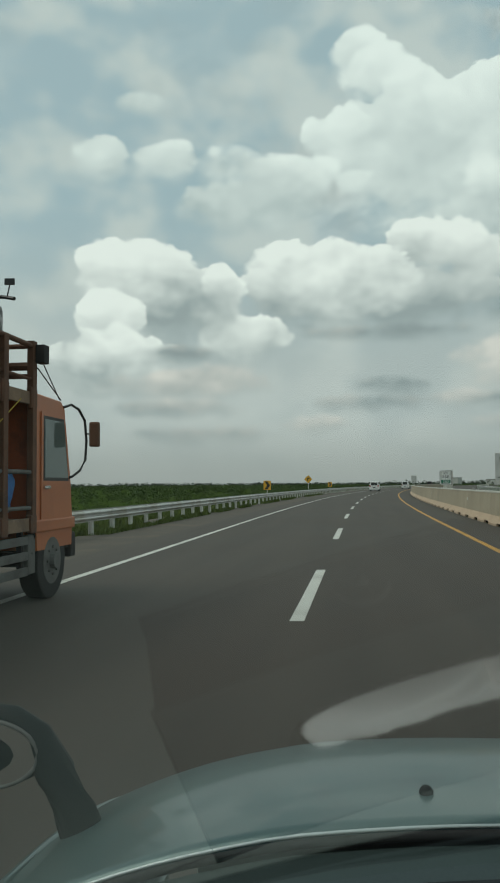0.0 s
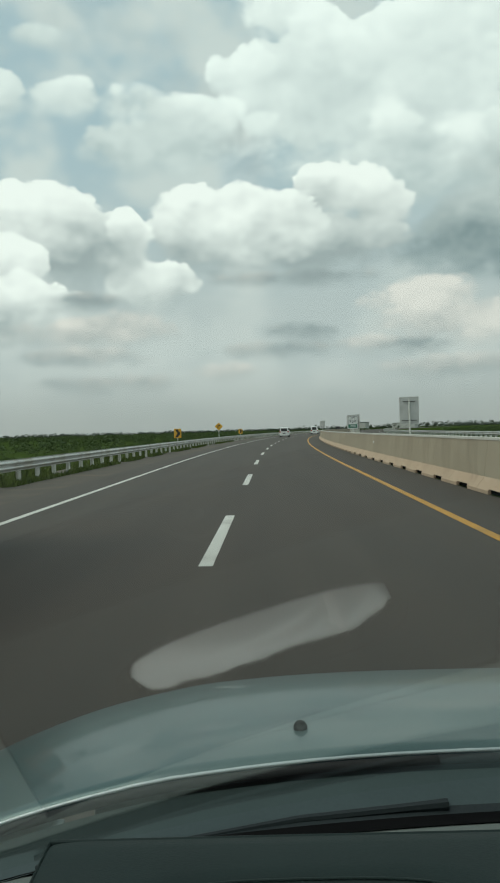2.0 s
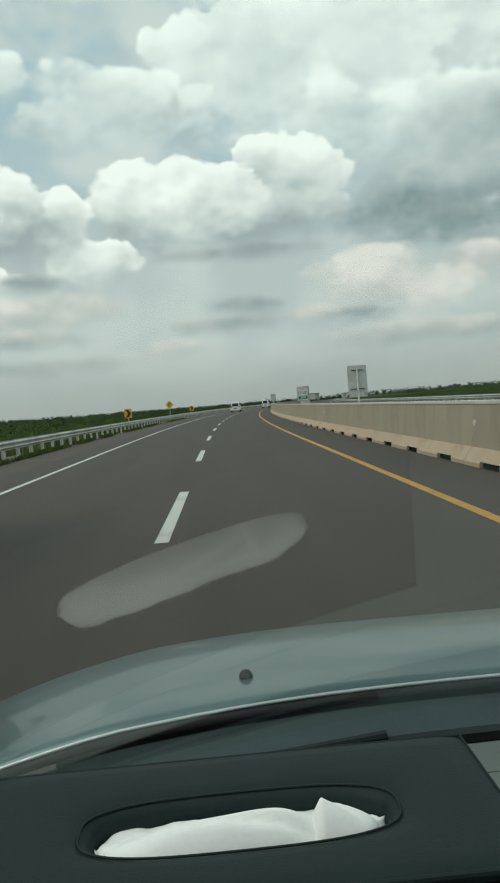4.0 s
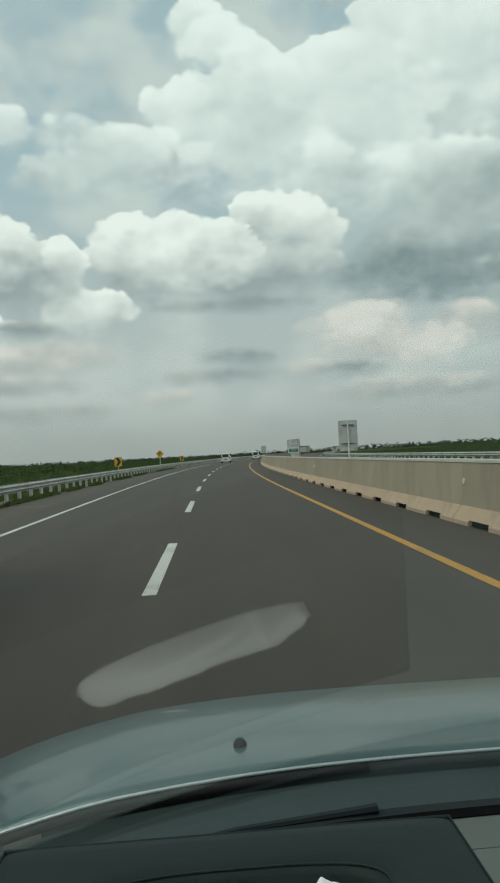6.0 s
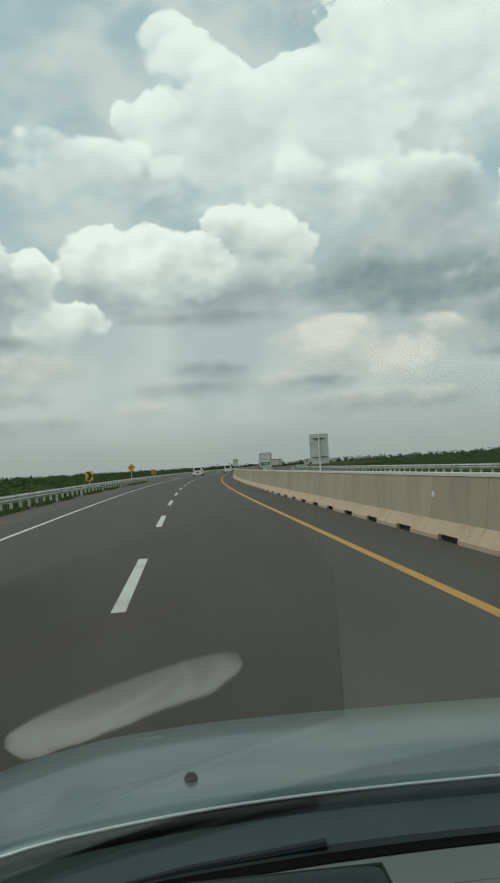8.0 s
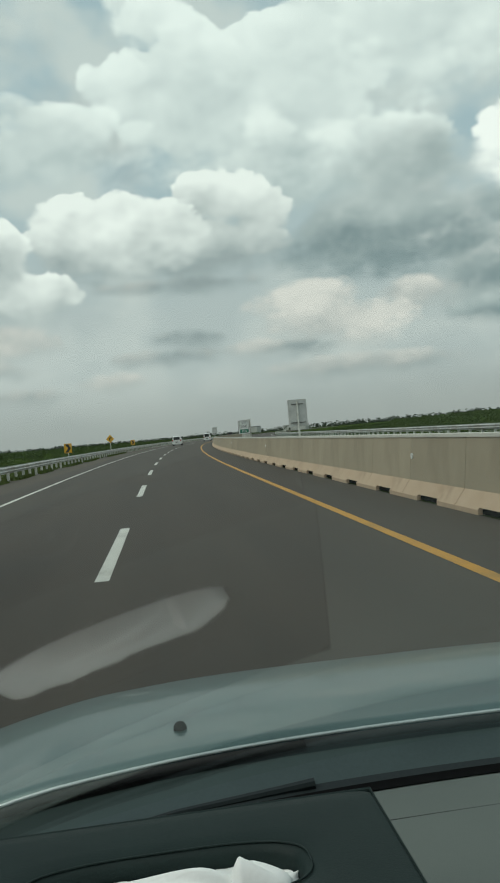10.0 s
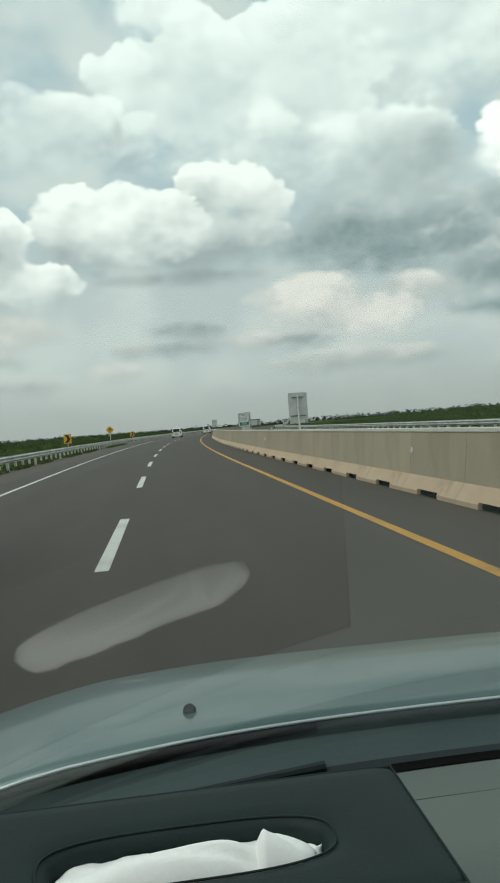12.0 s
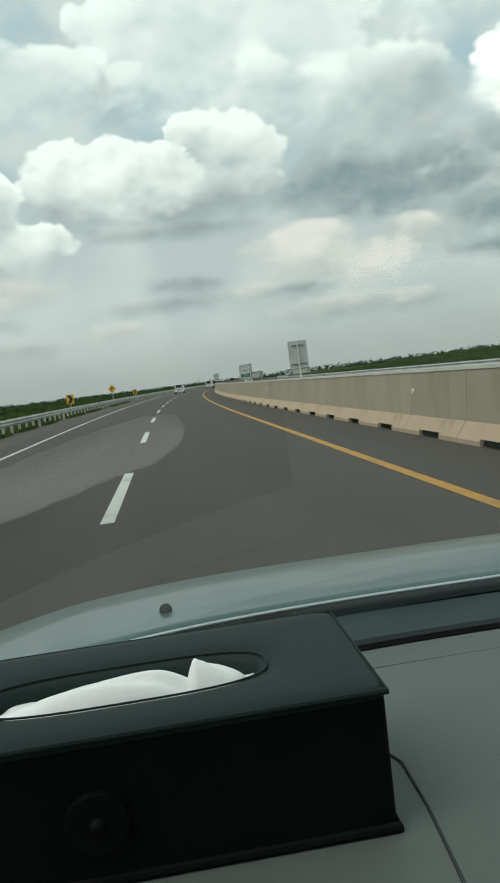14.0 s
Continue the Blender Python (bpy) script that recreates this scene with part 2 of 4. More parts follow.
def window_glass(name, tint=(0.10, 0.13, 0.13)):
    m = bpy.data.materials.new(name)
    m.use_nodes = True
    p = m.node_tree.nodes["Principled BSDF"]
    p.inputs["Base Color"].default_value = (*tint, 1)
    p.inputs["Roughness"].default_value = 0.04
    p.inputs["Transmission Weight"].default_value = 0.35
    return m


ASPHALT = asphalt_material()
SHOULDER = surface("dusty_shoulder", (0.075, 0.062, 0.05), (0.11, 0.09, 0.07), 0.8, 0.9, bump=0.4, fine=70, stain=(0.13, 0.1, 0.07), stain_scale=0.4)
WHITE_LINE = surface("worn_white_road_paint", (0.56, 0.55, 0.50), (0.70, 0.69, 0.63), 3.0, 0.6, bump=0.3, fine=90, stain=(0.40, 0.38, 0.34), stain_scale=1.5)
YELLOW_LINE = surface("worn_yellow_road_paint", (0.50, 0.235, 0.016), (0.60, 0.295, 0.024), 3.0, 0.6, bump=0.3, fine=90, stain=(0.36, 0.20, 0.04), stain_scale=1.2)
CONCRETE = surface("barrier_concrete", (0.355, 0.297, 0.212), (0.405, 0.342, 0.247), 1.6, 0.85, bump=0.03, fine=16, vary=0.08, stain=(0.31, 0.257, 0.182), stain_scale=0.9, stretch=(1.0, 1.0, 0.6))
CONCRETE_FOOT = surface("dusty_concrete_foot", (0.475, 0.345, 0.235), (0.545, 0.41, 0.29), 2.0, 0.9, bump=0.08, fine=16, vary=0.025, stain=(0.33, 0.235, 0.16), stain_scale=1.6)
COPING = surface("pale_concrete_coping", (0.46, 0.44, 0.39), (0.56, 0.54, 0.48), 2.0, 0.85, bump=0.2, fine=40)
# Dark tone that stands in for the shade inside the drain slots.
DARK_GAP = surface("drain_shade_concrete", (0.05, 0.042, 0.035), (0.07, 0.06, 0.05), 5.0, 0.9)
GALV = surface("galvanised_steel", (0.50, 0.50, 0.48), (0.62, 0.62, 0.60), 3.0, 0.45, metal=0.55, bump=0.1, fine=50, vary=0.06, stain=(0.38, 0.34, 0.28), stain_scale=1.2)
GALV_POST = surface("galvanised_post_steel", (0.56, 0.56, 0.52), (0.68, 0.68, 0.64), 4.0, 0.6, metal=0.15, vary=0.1, stain=(0.30, 0.26, 0.2), stain_scale=3.0)
GRASS_SOIL = surface("grassy_soil", (0.030, 0.055, 0.011), (0.060, 0.090, 0.020), 0.25, 0.95, bump=0.6, fine=6, spec=0.0, stain=(0.060, 0.068, 0.024), stain_scale=0.08)
GRASS = leafy("grass_blades", (0.05, 0.085, 0.018), (0.13, 0.16, 0.045), 0.5)
SCRUB_LEAF = leafy("scrub_leaves", (0.032, 0.058, 0.017), (0.082, 0.122, 0.034), 0.12)
# Greyed, bluer greens: haze over the far trees is put into the leaf colour.
TREE_LEAF = leafy("hazy_far_tree_leaves", (0.034, 0.052, 0.036), (0.064, 0.082, 0.052), 0.05)
BARK = surface("bark", (0.06, 0.045, 0.03), (0.11, 0.085, 0.06), 8.0, 0.9)
SIGN_WHITE = surface("white_sign_sheet", (0.66, 0.67, 0.65), (0.74, 0.75, 0.73), 4.0, 0.4, stain=(0.55, 0.55, 0.52), stain_scale=2.5)
SIGN_GREEN = surface("green_sign_sheet", (0.0, 0.13, 0.075), (0.0, 0.16, 0.09), 4.0, 0.4)
SIGN_BACK = surface("weathered_sign_back", (0.50, 0.51, 0.49), (0.58, 0.59, 0.57), 3.0, 0.5, metal=0.1, stain=(0.40, 0.40, 0.38), stain_scale=2.0)
SIGN_YELLOW = surface("yellow_sign_sheet", (0.66, 0.34, 0.015), (0.74, 0.40, 0.02), 4.0, 0.4)
BLACK = surface("black_sign_paint", (0.012, 0.012, 0.012), (0.02, 0.02, 0.02), 4.0, 0.5)
CAR_PAINT = surface("grey_blue_metallic_paint", (0.098, 0.162, 0.160), (0.117, 0.187, 0.185), 2.0, 0.36, metal=0.45, bump=0.01, fine=300, coat=0.45, stain=(0.105, 0.15, 0.155), stain_scale=6.0)
PLASTIC = surface("black_cowl_plastic", (0.012, 0.018, 0.018), (0.018, 0.025, 0.025), 9.0, 0.6, bump=0.05, fine=200, spec=0.2)
COWL = surface("grey_weathered_cowl_plastic", (0.026, 0.044, 0.0415), (0.034, 0.055, 0.052), 9.0, 0.55, bump=0.05, fine=200, spec=0.35)
RUBBER = surface("black_rubber", (0.011, 0.011, 0.011), (0.02, 0.02, 0.02), 10.0, 0.75, bump=0.15, fine=80)
DASH = surface("grey_grained_dashboard", (0.085, 0.102, 0.090), (0.102, 0.120, 0.106), 5.0, 0.66, bump=0.12, fine=700)
CABIN = surface("dark_cabin_lining", (0.045, 0.05, 0.048), (0.06, 0.066, 0.063), 5.0, 0.9)
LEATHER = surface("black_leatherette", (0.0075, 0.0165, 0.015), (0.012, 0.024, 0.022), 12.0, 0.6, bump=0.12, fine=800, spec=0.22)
# Same leatherette, darkened: the shade on the box sides is in the colour.
LEATHER_SIDE = surface("shaded_leatherette_side", (0.003, 0.004, 0.004), (0.005, 0.006, 0.006), 12.0, 0.6, bump=0.05, fine=600, spec=0.1)
TISSUE = surface("white_tissue_paper", (0.80, 0.81, 0.78), (0.86, 0.87, 0.84), 30.0, 0.95, bump=0.04, fine=300)
CHROME = surface("chrome", (0.60, 0.62, 0.62), (0.7, 0.72, 0.72), 4.0, 0.15, metal=1.0)
MIRROR = surface("mirror_glass", (0.8, 0.82, 0.82), (0.82, 0.84, 0.84), 4.0, 0.1, metal=1.0)
# Hood paint at the lip, its sky highlight put into a lighter colour.
LIP = surface("painted_edge_highlight", (0.62, 0.68, 0.68), (0.68, 0.74, 0.74), 3.0, 0.3, metal=0.4)
SLOT_BLACK = surface("black_slot", (0.002, 0.002, 0.002), (0.004, 0.004, 0.004), 6.0, 0.9, spec=0.05)
SEAM = surface("dark_seam", (0.02, 0.022, 0.02), (0.03, 0.033, 0.03), 9.0, 0.8)
GLASS = screen_glass()
TRUCK_GLASS = window_glass("truck_window_glass", (0.16, 0.22, 0.21))
DARK_GLASS = window_glass("dark_car_glass", (0.03, 0.035, 0.035))
ORANGE = surface("faded_orange_cab_paint", (0.43, 0.125, 0.042), (0.50, 0.16, 0.058), 2.0, 0.5, coat=0.2, stain=(0.40, 0.12, 0.045), stain_scale=1.6)
ORANGE_DARK = surface("dirty_orange_back_panel", (0.33, 0.075, 0.022), (0.42, 0.10, 0.032), 2.0, 0.6, stain=(0.18, 0.05, 0.02), stain_scale=2.0)
RUST = surface("rusty_brown_steel", (0.10, 0.047, 0.026), (0.16, 0.075, 0.042), 4.0, 0.8, bump=0.3, fine=60, stain=(0.06, 0.03, 0.02), stain_scale=2.5)
DECK = surface("worn_deck_timber", (0.20, 0.13, 0.085), (0.29, 0.20, 0.135), 3.0, 0.85, bump=0.3, fine=40, stain=(0.10, 0.065, 0.045), stain_scale=2.0)
CHASSIS = surface("grimy_chassis", (0.02, 0.019, 0.018), (0.035, 0.032, 0.03), 4.0, 0.85)
GUARD = surface("grey_side_guard_steel", (0.10, 0.10, 0.095), (0.15, 0.15, 0.14), 3.0, 0.7, stain=(0.07, 0.066, 0.06), stain_scale=2.0)
BIKE_BLACK = surface("black_bike_plastic", (0.006, 0.007, 0.0075), (0.014, 0.016, 0.017), 5.0, 0.35)
BLUE_TARP = surface("blue_tarpaulin", (0.02, 0.11, 0.30), (0.035, 0.16, 0.42), 5.0, 0.5, bump=0.5, fine=14)
CARD = surface("straw_cardboard", (0.34, 0.26, 0.11), (0.42, 0.33, 0.15), 5.0, 0.8)
WHITE_PAINT = surface("white_car_paint", (0.70, 0.71, 0.70), (0.76, 0.77, 0.76), 2.0, 0.35, coat=0.5)
RED_LAMP = surface("red_lamp_lens", (0.35, 0.015, 0.012), (0.42, 0.02, 0.015), 3.0, 0.25)
ROPE = surface("dark_rope", (0.05, 0.05, 0.045), (0.09, 0.09, 0.08), 9.0, 0.9)
YELLOW_STRAP = surface("yellow_strap", (0.42, 0.30, 0.03), (0.5, 0.36, 0.05), 9.0, 0.8)
FAR_WALL = surface("far_pale_wall", (0.42, 0.42, 0.40), (0.52, 0.52, 0.5), 0.3, 0.8)


# ---- building helpers ----
def thing(name, at=(0, 0, 0), label="", category="", group="", kind=""):
    ob = new(name)
    ob.matrix_basis = at if isinstance(at, Matrix) else Matrix.Translation(at)
    return tagged(ob, label, category, group, kind)


def part(name, bm, material, parent=None, label="", smooth=False, at=None):
    """Links a bmesh as one mesh object, under a thing or a part."""
    me = bpy.data.meshes.new(name)
    bm.to_mesh(me)
    bm.free()
    return mesh_part(name, me, material, parent, label, smooth, at)


def mesh_part(name, me, material, parent=None, label="", smooth=False, at=None):
    if material and not me.materials:
        me.materials.append(material)
    if smooth:
        me.polygons.foreach_set("use_smooth", [True] * len(me.polygons))
    ob = new(name, me)
    ob.parent = parent
    if at is not None:
        ob.matrix_basis = at
    return tagged(ob, label)


def put_box(bm, lo, hi, bevel=0.0, m=None):
    ctr = [(a + b) / 2 for a, b in zip(lo, hi)]
    mat = Matrix.Translation(ctr) @ Matrix.Diagonal((*[b - a for a, b in zip(lo, hi)], 1))
    r = bmesh.ops.create_cube(bm, size=1.0, matrix=(m or Matrix()) @ mat)
    if bevel:
        es = list({e for v in r["verts"] for e in v.link_edges})
        bmesh.ops.bevel(bm, geom=es, offset=bevel, segments=2, affect="EDGES", profile=0.6)
    return bm


def box(lo, hi, bevel=0.0, m=None):
    return put_box(bmesh.new(), lo, hi, bevel, m)


def put_tube(bm, pts, r, sides=8, closed=False):
    """A round bar along points."""
    pts = [Vector(p) for p in pts]
    rings = []
    n = len(pts)
    for i, p in enumerate(pts):
        a = pts[(i - 1) % n] if (i or closed) else p
        b = pts[(i + 1) % n] if (i < n - 1 or closed) else p
        d = (b - a).normalized()
        up = Vector((0, 0, 1)) if abs(d.z) < 0.9 else Vector((0, 1, 0))
        s = d.cross(up).normalized()
        q = s.cross(d)
        rr = r[i] if isinstance(r, (list, tuple)) else r
        rings.append([bm.verts.new(p + (s * math.cos(t) + q * math.sin(t)) * rr) for t in [2 * math.pi * j / sides for j in range(sides)]])
    for i in range(n if closed else n - 1):
        a, b = rings[i], rings[(i + 1) % n]
        for j in range(sides):
            bm.faces.new((a[j], a[(j + 1) % sides], b[(j + 1) % sides], b[j]))
    if not closed:
        bm.faces.new(rings[0][::-1])
        bm.faces.new(rings[-1])
    return bm


def tube(pts, r, sides=8, closed=False):
    return put_tube(bmesh.new(), pts, r, sides, closed)


def put_disc(bm, r, lo, hi, sides=24, m=None, bevel=0.0):
    """A round slab with its axis along x."""
    mat = (m or Matrix()) @ Matrix.Translation(((lo + hi) / 2, 0, 0)) @ Matrix.Rotation(radians(90), 4, "Y")
    res = bmesh.ops.create_cone(bm, cap_ends=True, segments=sides, radius1=r, radius2=r, depth=hi - lo, matrix=mat)
    if bevel:
        es = [e for e in {e for v in res["verts"] for e in v.link_edges} if len(e.link_faces) == 2 and any(len(f.verts) > 4 for f in e.link_faces)]
        bmesh.ops.bevel(bm, geom=es, offset=bevel, segments=2, affect="EDGES", profile=0.6)
    return bm


def grid_mesh(name, us, vs, fn):
    """A sheet of quads: fn(u, v) gives each point."""
    verts = [tuple(fn(u, v)) for v in vs for u in us]
    nu = len(us)
    faces = [(j * nu + i, j * nu + i + 1, (j + 1) * nu + i + 1, (j + 1) * nu + i) for j in range(len(vs) - 1) for i in range(nu - 1)]
    me = bpy.data.meshes.new(name)
    me.from_pydata(verts, [], faces)
    return me


def span(a, b, n):
    return [a + (b - a) * i / (n - 1) for i in range(n)]


# ---- the road and the land ----
BEND_START, BEND_RADIUS = 28.0, 1600.0
DASH_X, YELLOW_X, EDGE_X, FOOT_X, RAIL_X = -0.74, 2.68, -4.4, 4.15, -7.6
BARRIER_H = 1.1


def centre(y):
    """How far the road has swung to the right at y."""
    d = max(0.0, y - BEND_START)
    return d * d / (2 * BEND_RADIUS)


def heading(y):
    return math.atan(max(0.0, y - BEND_START) / BEND_RADIUS)


def on_road(x, y, z=0.0):
    """The pose of a thing x metres beside the road's middle, turned along the road."""
    h = heading(y)
    return Matrix.Translation((centre(y) + x * math.cos(h), y - x * math.sin(h), z)) @ Matrix.Rotation(-h, 4, "Z")


def beside(x, y, z=0.0):
    return on_road(x, y, z).translation


def land_height(x, y):
    """Height of the land, x metres from the road's middle."""
    if x < -8.6:
        d = -8.6 - x
        return -0.12 - 1.3 * min(1, d / 7.0) + 0.25 * noise.noise((x * 0.05, y * 0.05, 0)) * min(1, d / 6) + 0.8 * noise.noise((x * 0.008, y * 0.008, 3)) * min(1, d / 60)
    if x > 18.5:
        d = x - 18.5
        return -0.12 - 1.0 * min(1, d / 6.0) + 0.3 * noise.noise((x * 0.05, y * 0.05, 7)) * min(1, d / 6) + 3.2 * min(1, d / 220) + 1.0 * noise.noise((x * 0.008, y * 0.008, 9)) * min(1, d / 60)
    return -0.12


ys = [-300, -150, -80, -40] + [-20 + 4 * i for i in range(60)] + [225 + 12 * i for i in range(40)] + [730, 800, 900, 1050, 1300, 1700, 2300, 3200]
xs = [-2600, -1500, -800, -450, -250, -150, -100, -70, -50, -38, -30, -24, -20, -17, -14.5, -12, -10, -8.6, 4.4, 18.5, 20, 22, 24.5, 27, 30, 36, 44, 60, 80, 110, 160, 250, 450, 800, 1500, 2600]
ground = mesh_part("ground", grid_mesh("ground", xs, ys, lambda x, y: beside(x, y, land_height(x, y))), GRASS_SOIL, smooth=True)
tagged(ground, "flat green grassland with soil patches beside the motorway", "ground", kind="structure")

road_ys = span(-60, 30, 24) + span(34, 700, 140)


def ribbon(name, x0, x1, z, material, rows, label, category, thick=0.1, parent=None):
    """A band of the road between two distances from its middle, with thickness."""
    me = grid_mesh(name, [0, 1, 2, 3], rows, lambda u, y: beside((x0, x0, x1, x1)[u], y, (z - thick, z, z, z - thick)[u]))
    ob = mesh_part(name, me, material, parent)
    return tagged(ob, label, category, kind="structure") if category else ob


road = ribbon("road", -5.6, FOOT_X + 0.02, 0.0, ASPHALT, road_ys, "dark brownish-grey asphalt carriageway with painted lines", "road")
shoulder = ribbon("road_shoulder", -8.7, -5.6, -0.012, SHOULDER, road_ys, "dusty brown hard shoulder beside the guard rail", "road shoulder")
far_road = ribbon("far_carriageway", 4.75, 18.0, -0.01, ASPHALT, road_ys, "opposite asphalt carriageway behind the concrete barrier", "road")


def line(name, x0, x1, material, rows, label, z=0.004):
    me = grid_mesh(name, [x0, x1], rows, lambda x, y: beside(x, y, z))
    return tagged(mesh_part(name, me, material), label, "road marking", kind="structure")


line("edge_line", EDGE_X - 0.07, EDGE_X + 0.07, WHITE_LINE, road_ys, "thin white painted edge line of the road")
line("yellow_line", YELLOW_X - 0.07, YELLOW_X + 0.07, YELLOW_LINE, road_ys, "continuous yellow painted line beside the median barrier")
line("far_edge_line", 17.0, 17.14, WHITE_LINE, road_ys, "white edge line of the opposite carriageway")
line("far_inner_line", 6.3, 6.42, WHITE_LINE, road_ys, "white inner line of the opposite carriageway")
for i in range(32):
    y0 = -4.0 + 12.4 * i
    me = grid_mesh("lane_dash", [DASH_X - 0.075, DASH_X + 0.075], span(y0, y0 + 5.0, 4), lambda x, y: beside(x, y, 0.004))
    tagged(mesh_part("lane_dash", me, WHITE_LINE), "worn white painted lane dash on dark asphalt", "road marking", "lane dashes", "structure")


# median barrier: sloped foot, upright wall, pale coping; one drain slot a segment
def barrier_meshes(length):
    wall_p = [(0.17, 0.30), (0.26, BARRIER_H - 0.05), (0.50, BARRIER_H - 0.05), (0.50, 0.0), (0.30, 0.0)]
    foot_p = [(0.0, 0.0), (0.0, 0.07), (0.17, 0.30), (0.30, 0.30), (0.30, 0.0)]
    slot_p = [(0.0222, 0.10), (0.17, 0.30), (0.30, 0.30), (0.30, 0.10)]

    def loft(bm, prof, a, b):
        ends = [[bm.verts.new((x, y, z)) for x, z in prof] for y in (a, b)]
        n = len(prof)
        for i in range(n):
            bm.faces.new((ends[0][i], ends[0][(i + 1) % n], ends[1][(i + 1) % n], ends[1][i]))
        bm.faces.new(ends[0])
        bm.faces.new(ends[1][::-1])
    out = {}
    g = 0.007
    bm = bmesh.new()
    loft(bm, wall_p, g, length - g)
    out["wall"] = bm
    bm = bmesh.new()
    a, b = length * 0.30, length * 0.30 + 1.0
    loft(bm, foot_p, g, a)
    loft(bm, slot_p, a, b)
    loft(bm, foot_p, b, length - g)
    out["foot"] = bm
    bm = bmesh.new()
    loft(bm, [(0.245, BARRIER_H - 0.05), (0.255, BARRIER_H), (0.51, BARRIER_H), (0.515, BARRIER_H - 0.05)], 0.0, length)
    out["coping"] = bm
    # near-black block in the slot, added in place of the shade there
    bm = bmesh.new()
    loft(bm, [(0.06, 0.012), (0.075, 0.099), (0.29, 0.099), (0.29, 0.012)], a + 0.002, b - 0.002)
    out["drain"] = bm
    for n in out:
        me = bpy.data.meshes.new("barrier_" + n)
        bmesh.ops.recalc_face_normals(out[n], faces=out[n].faces)
        out[n].to_mesh(me)
        out[n].free()
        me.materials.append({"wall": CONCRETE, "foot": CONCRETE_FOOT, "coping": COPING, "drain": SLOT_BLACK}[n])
        out[n] = me
    return out


SEG = 2.7
barrier = thing("median_barrier", label="long beige concrete median barrier with a dusty sloped foot and drain slots", category="barrier", kind="structure")
seg_meshes = barrier_meshes(SEG)
for i in range(130):
    y = -10 + SEG * i
    base = on_road(FOOT_X, y)
    wall = mesh_part("segment", seg_meshes["wall"], None, barrier, at=base)
    mesh_part("foot", seg_meshes["foot"], None, wall)
    mesh_part("coping", seg_meshes["coping"], None, wall)
    mesh_part("drain_slot", seg_meshes["drain"], None, wall)
# dark strip along the barrier, its colour standing in for shade in the slots
shade_strip = ribbon("drain_shadow", FOOT_X + 0.22, FOOT_X + 0.32, 0.12, DARK_GAP, road_ys[:100], "shade inside the drain slots, as a dark strip", "", parent=barrier)

# guard rail of pressed steel on posts
w_prof = [(0.0, 0.39), (-0.02, 0.42), (0.055, 0.455), (0.075, 0.49), (0.055, 0.525), (0.0, 0.555), (0.0, 0.575), (0.055, 0.605), (0.075, 0.64), (0.055, 0.675), (-0.02, 0.71), (0.0, 0.735)]
BEAM = 4.0


def beam_mesh():
    bm = bmesh.new()
    rows = [[bm.verts.new((x + off, y, z)) for x, z in w_prof] for y in (0.0, BEAM + 0.06) for off in (0.0, -0.006)]
    for a, b in ((0, 2), (3, 1)):
        for i in range(len(w_prof) - 1):
            bm.faces.new((rows[a][i], rows[b][i], rows[b][i + 1], rows[a][i + 1]))
    me = bpy.data.meshes.new("rail_beam")
    bm.to_mesh(me)
    bm.free()
    me.materials.append(GALV)
    return me


def post_mesh():
    bm = bmesh.new()
    put_box(bm, (-0.06, -0.085, -0.35), (-0.05, 0.085, 0.72))
    put_box(bm, (-0.17, -0.055, -0.35), (-0.16, 0.055, 0.72))
    put_box(bm, (-0.16, -0.004, -0.35), (-0.06, 0.004, 0.72))
    put_box(bm, (-0.052, -0.09, 0.44), (-0.012, 0.09, 0.70))
    me = bpy.data.meshes.new("rail_post")
    bm.to_mesh(me)
    bm.free()
    me.materials.append(GALV_POST)
    return me


beam_me, post_me = beam_mesh(), post_mesh()


def guard_rail(x, y0, count, flip, label):
    rail = thing("guard_rail", label=label, category="guard rail", kind="structure")
    turn = Matrix.Rotation(math.pi, 4, "Z") if flip else Matrix()
    for i in range(count):
        y = y0 + BEAM * i
        mesh_part("beam", beam_me, None, rail, at=on_road(x, y + (BEAM if flip else 0)) @ turn)
        for k in (0.5, 2.5):
            mesh_part("post", post_me, None, rail, at=on_road(x, y + k) @ turn)
    return rail


guard_rail(RAIL_X, -12, 100, False, "galvanised pressed-steel guard rail on posts along the shoulder")
guard_rail(18.3, 12, 90, True, "galvanised guard rail beyond the opposite carriageway")


# ---- greenery ----
rng = np.random.default_rng(5)


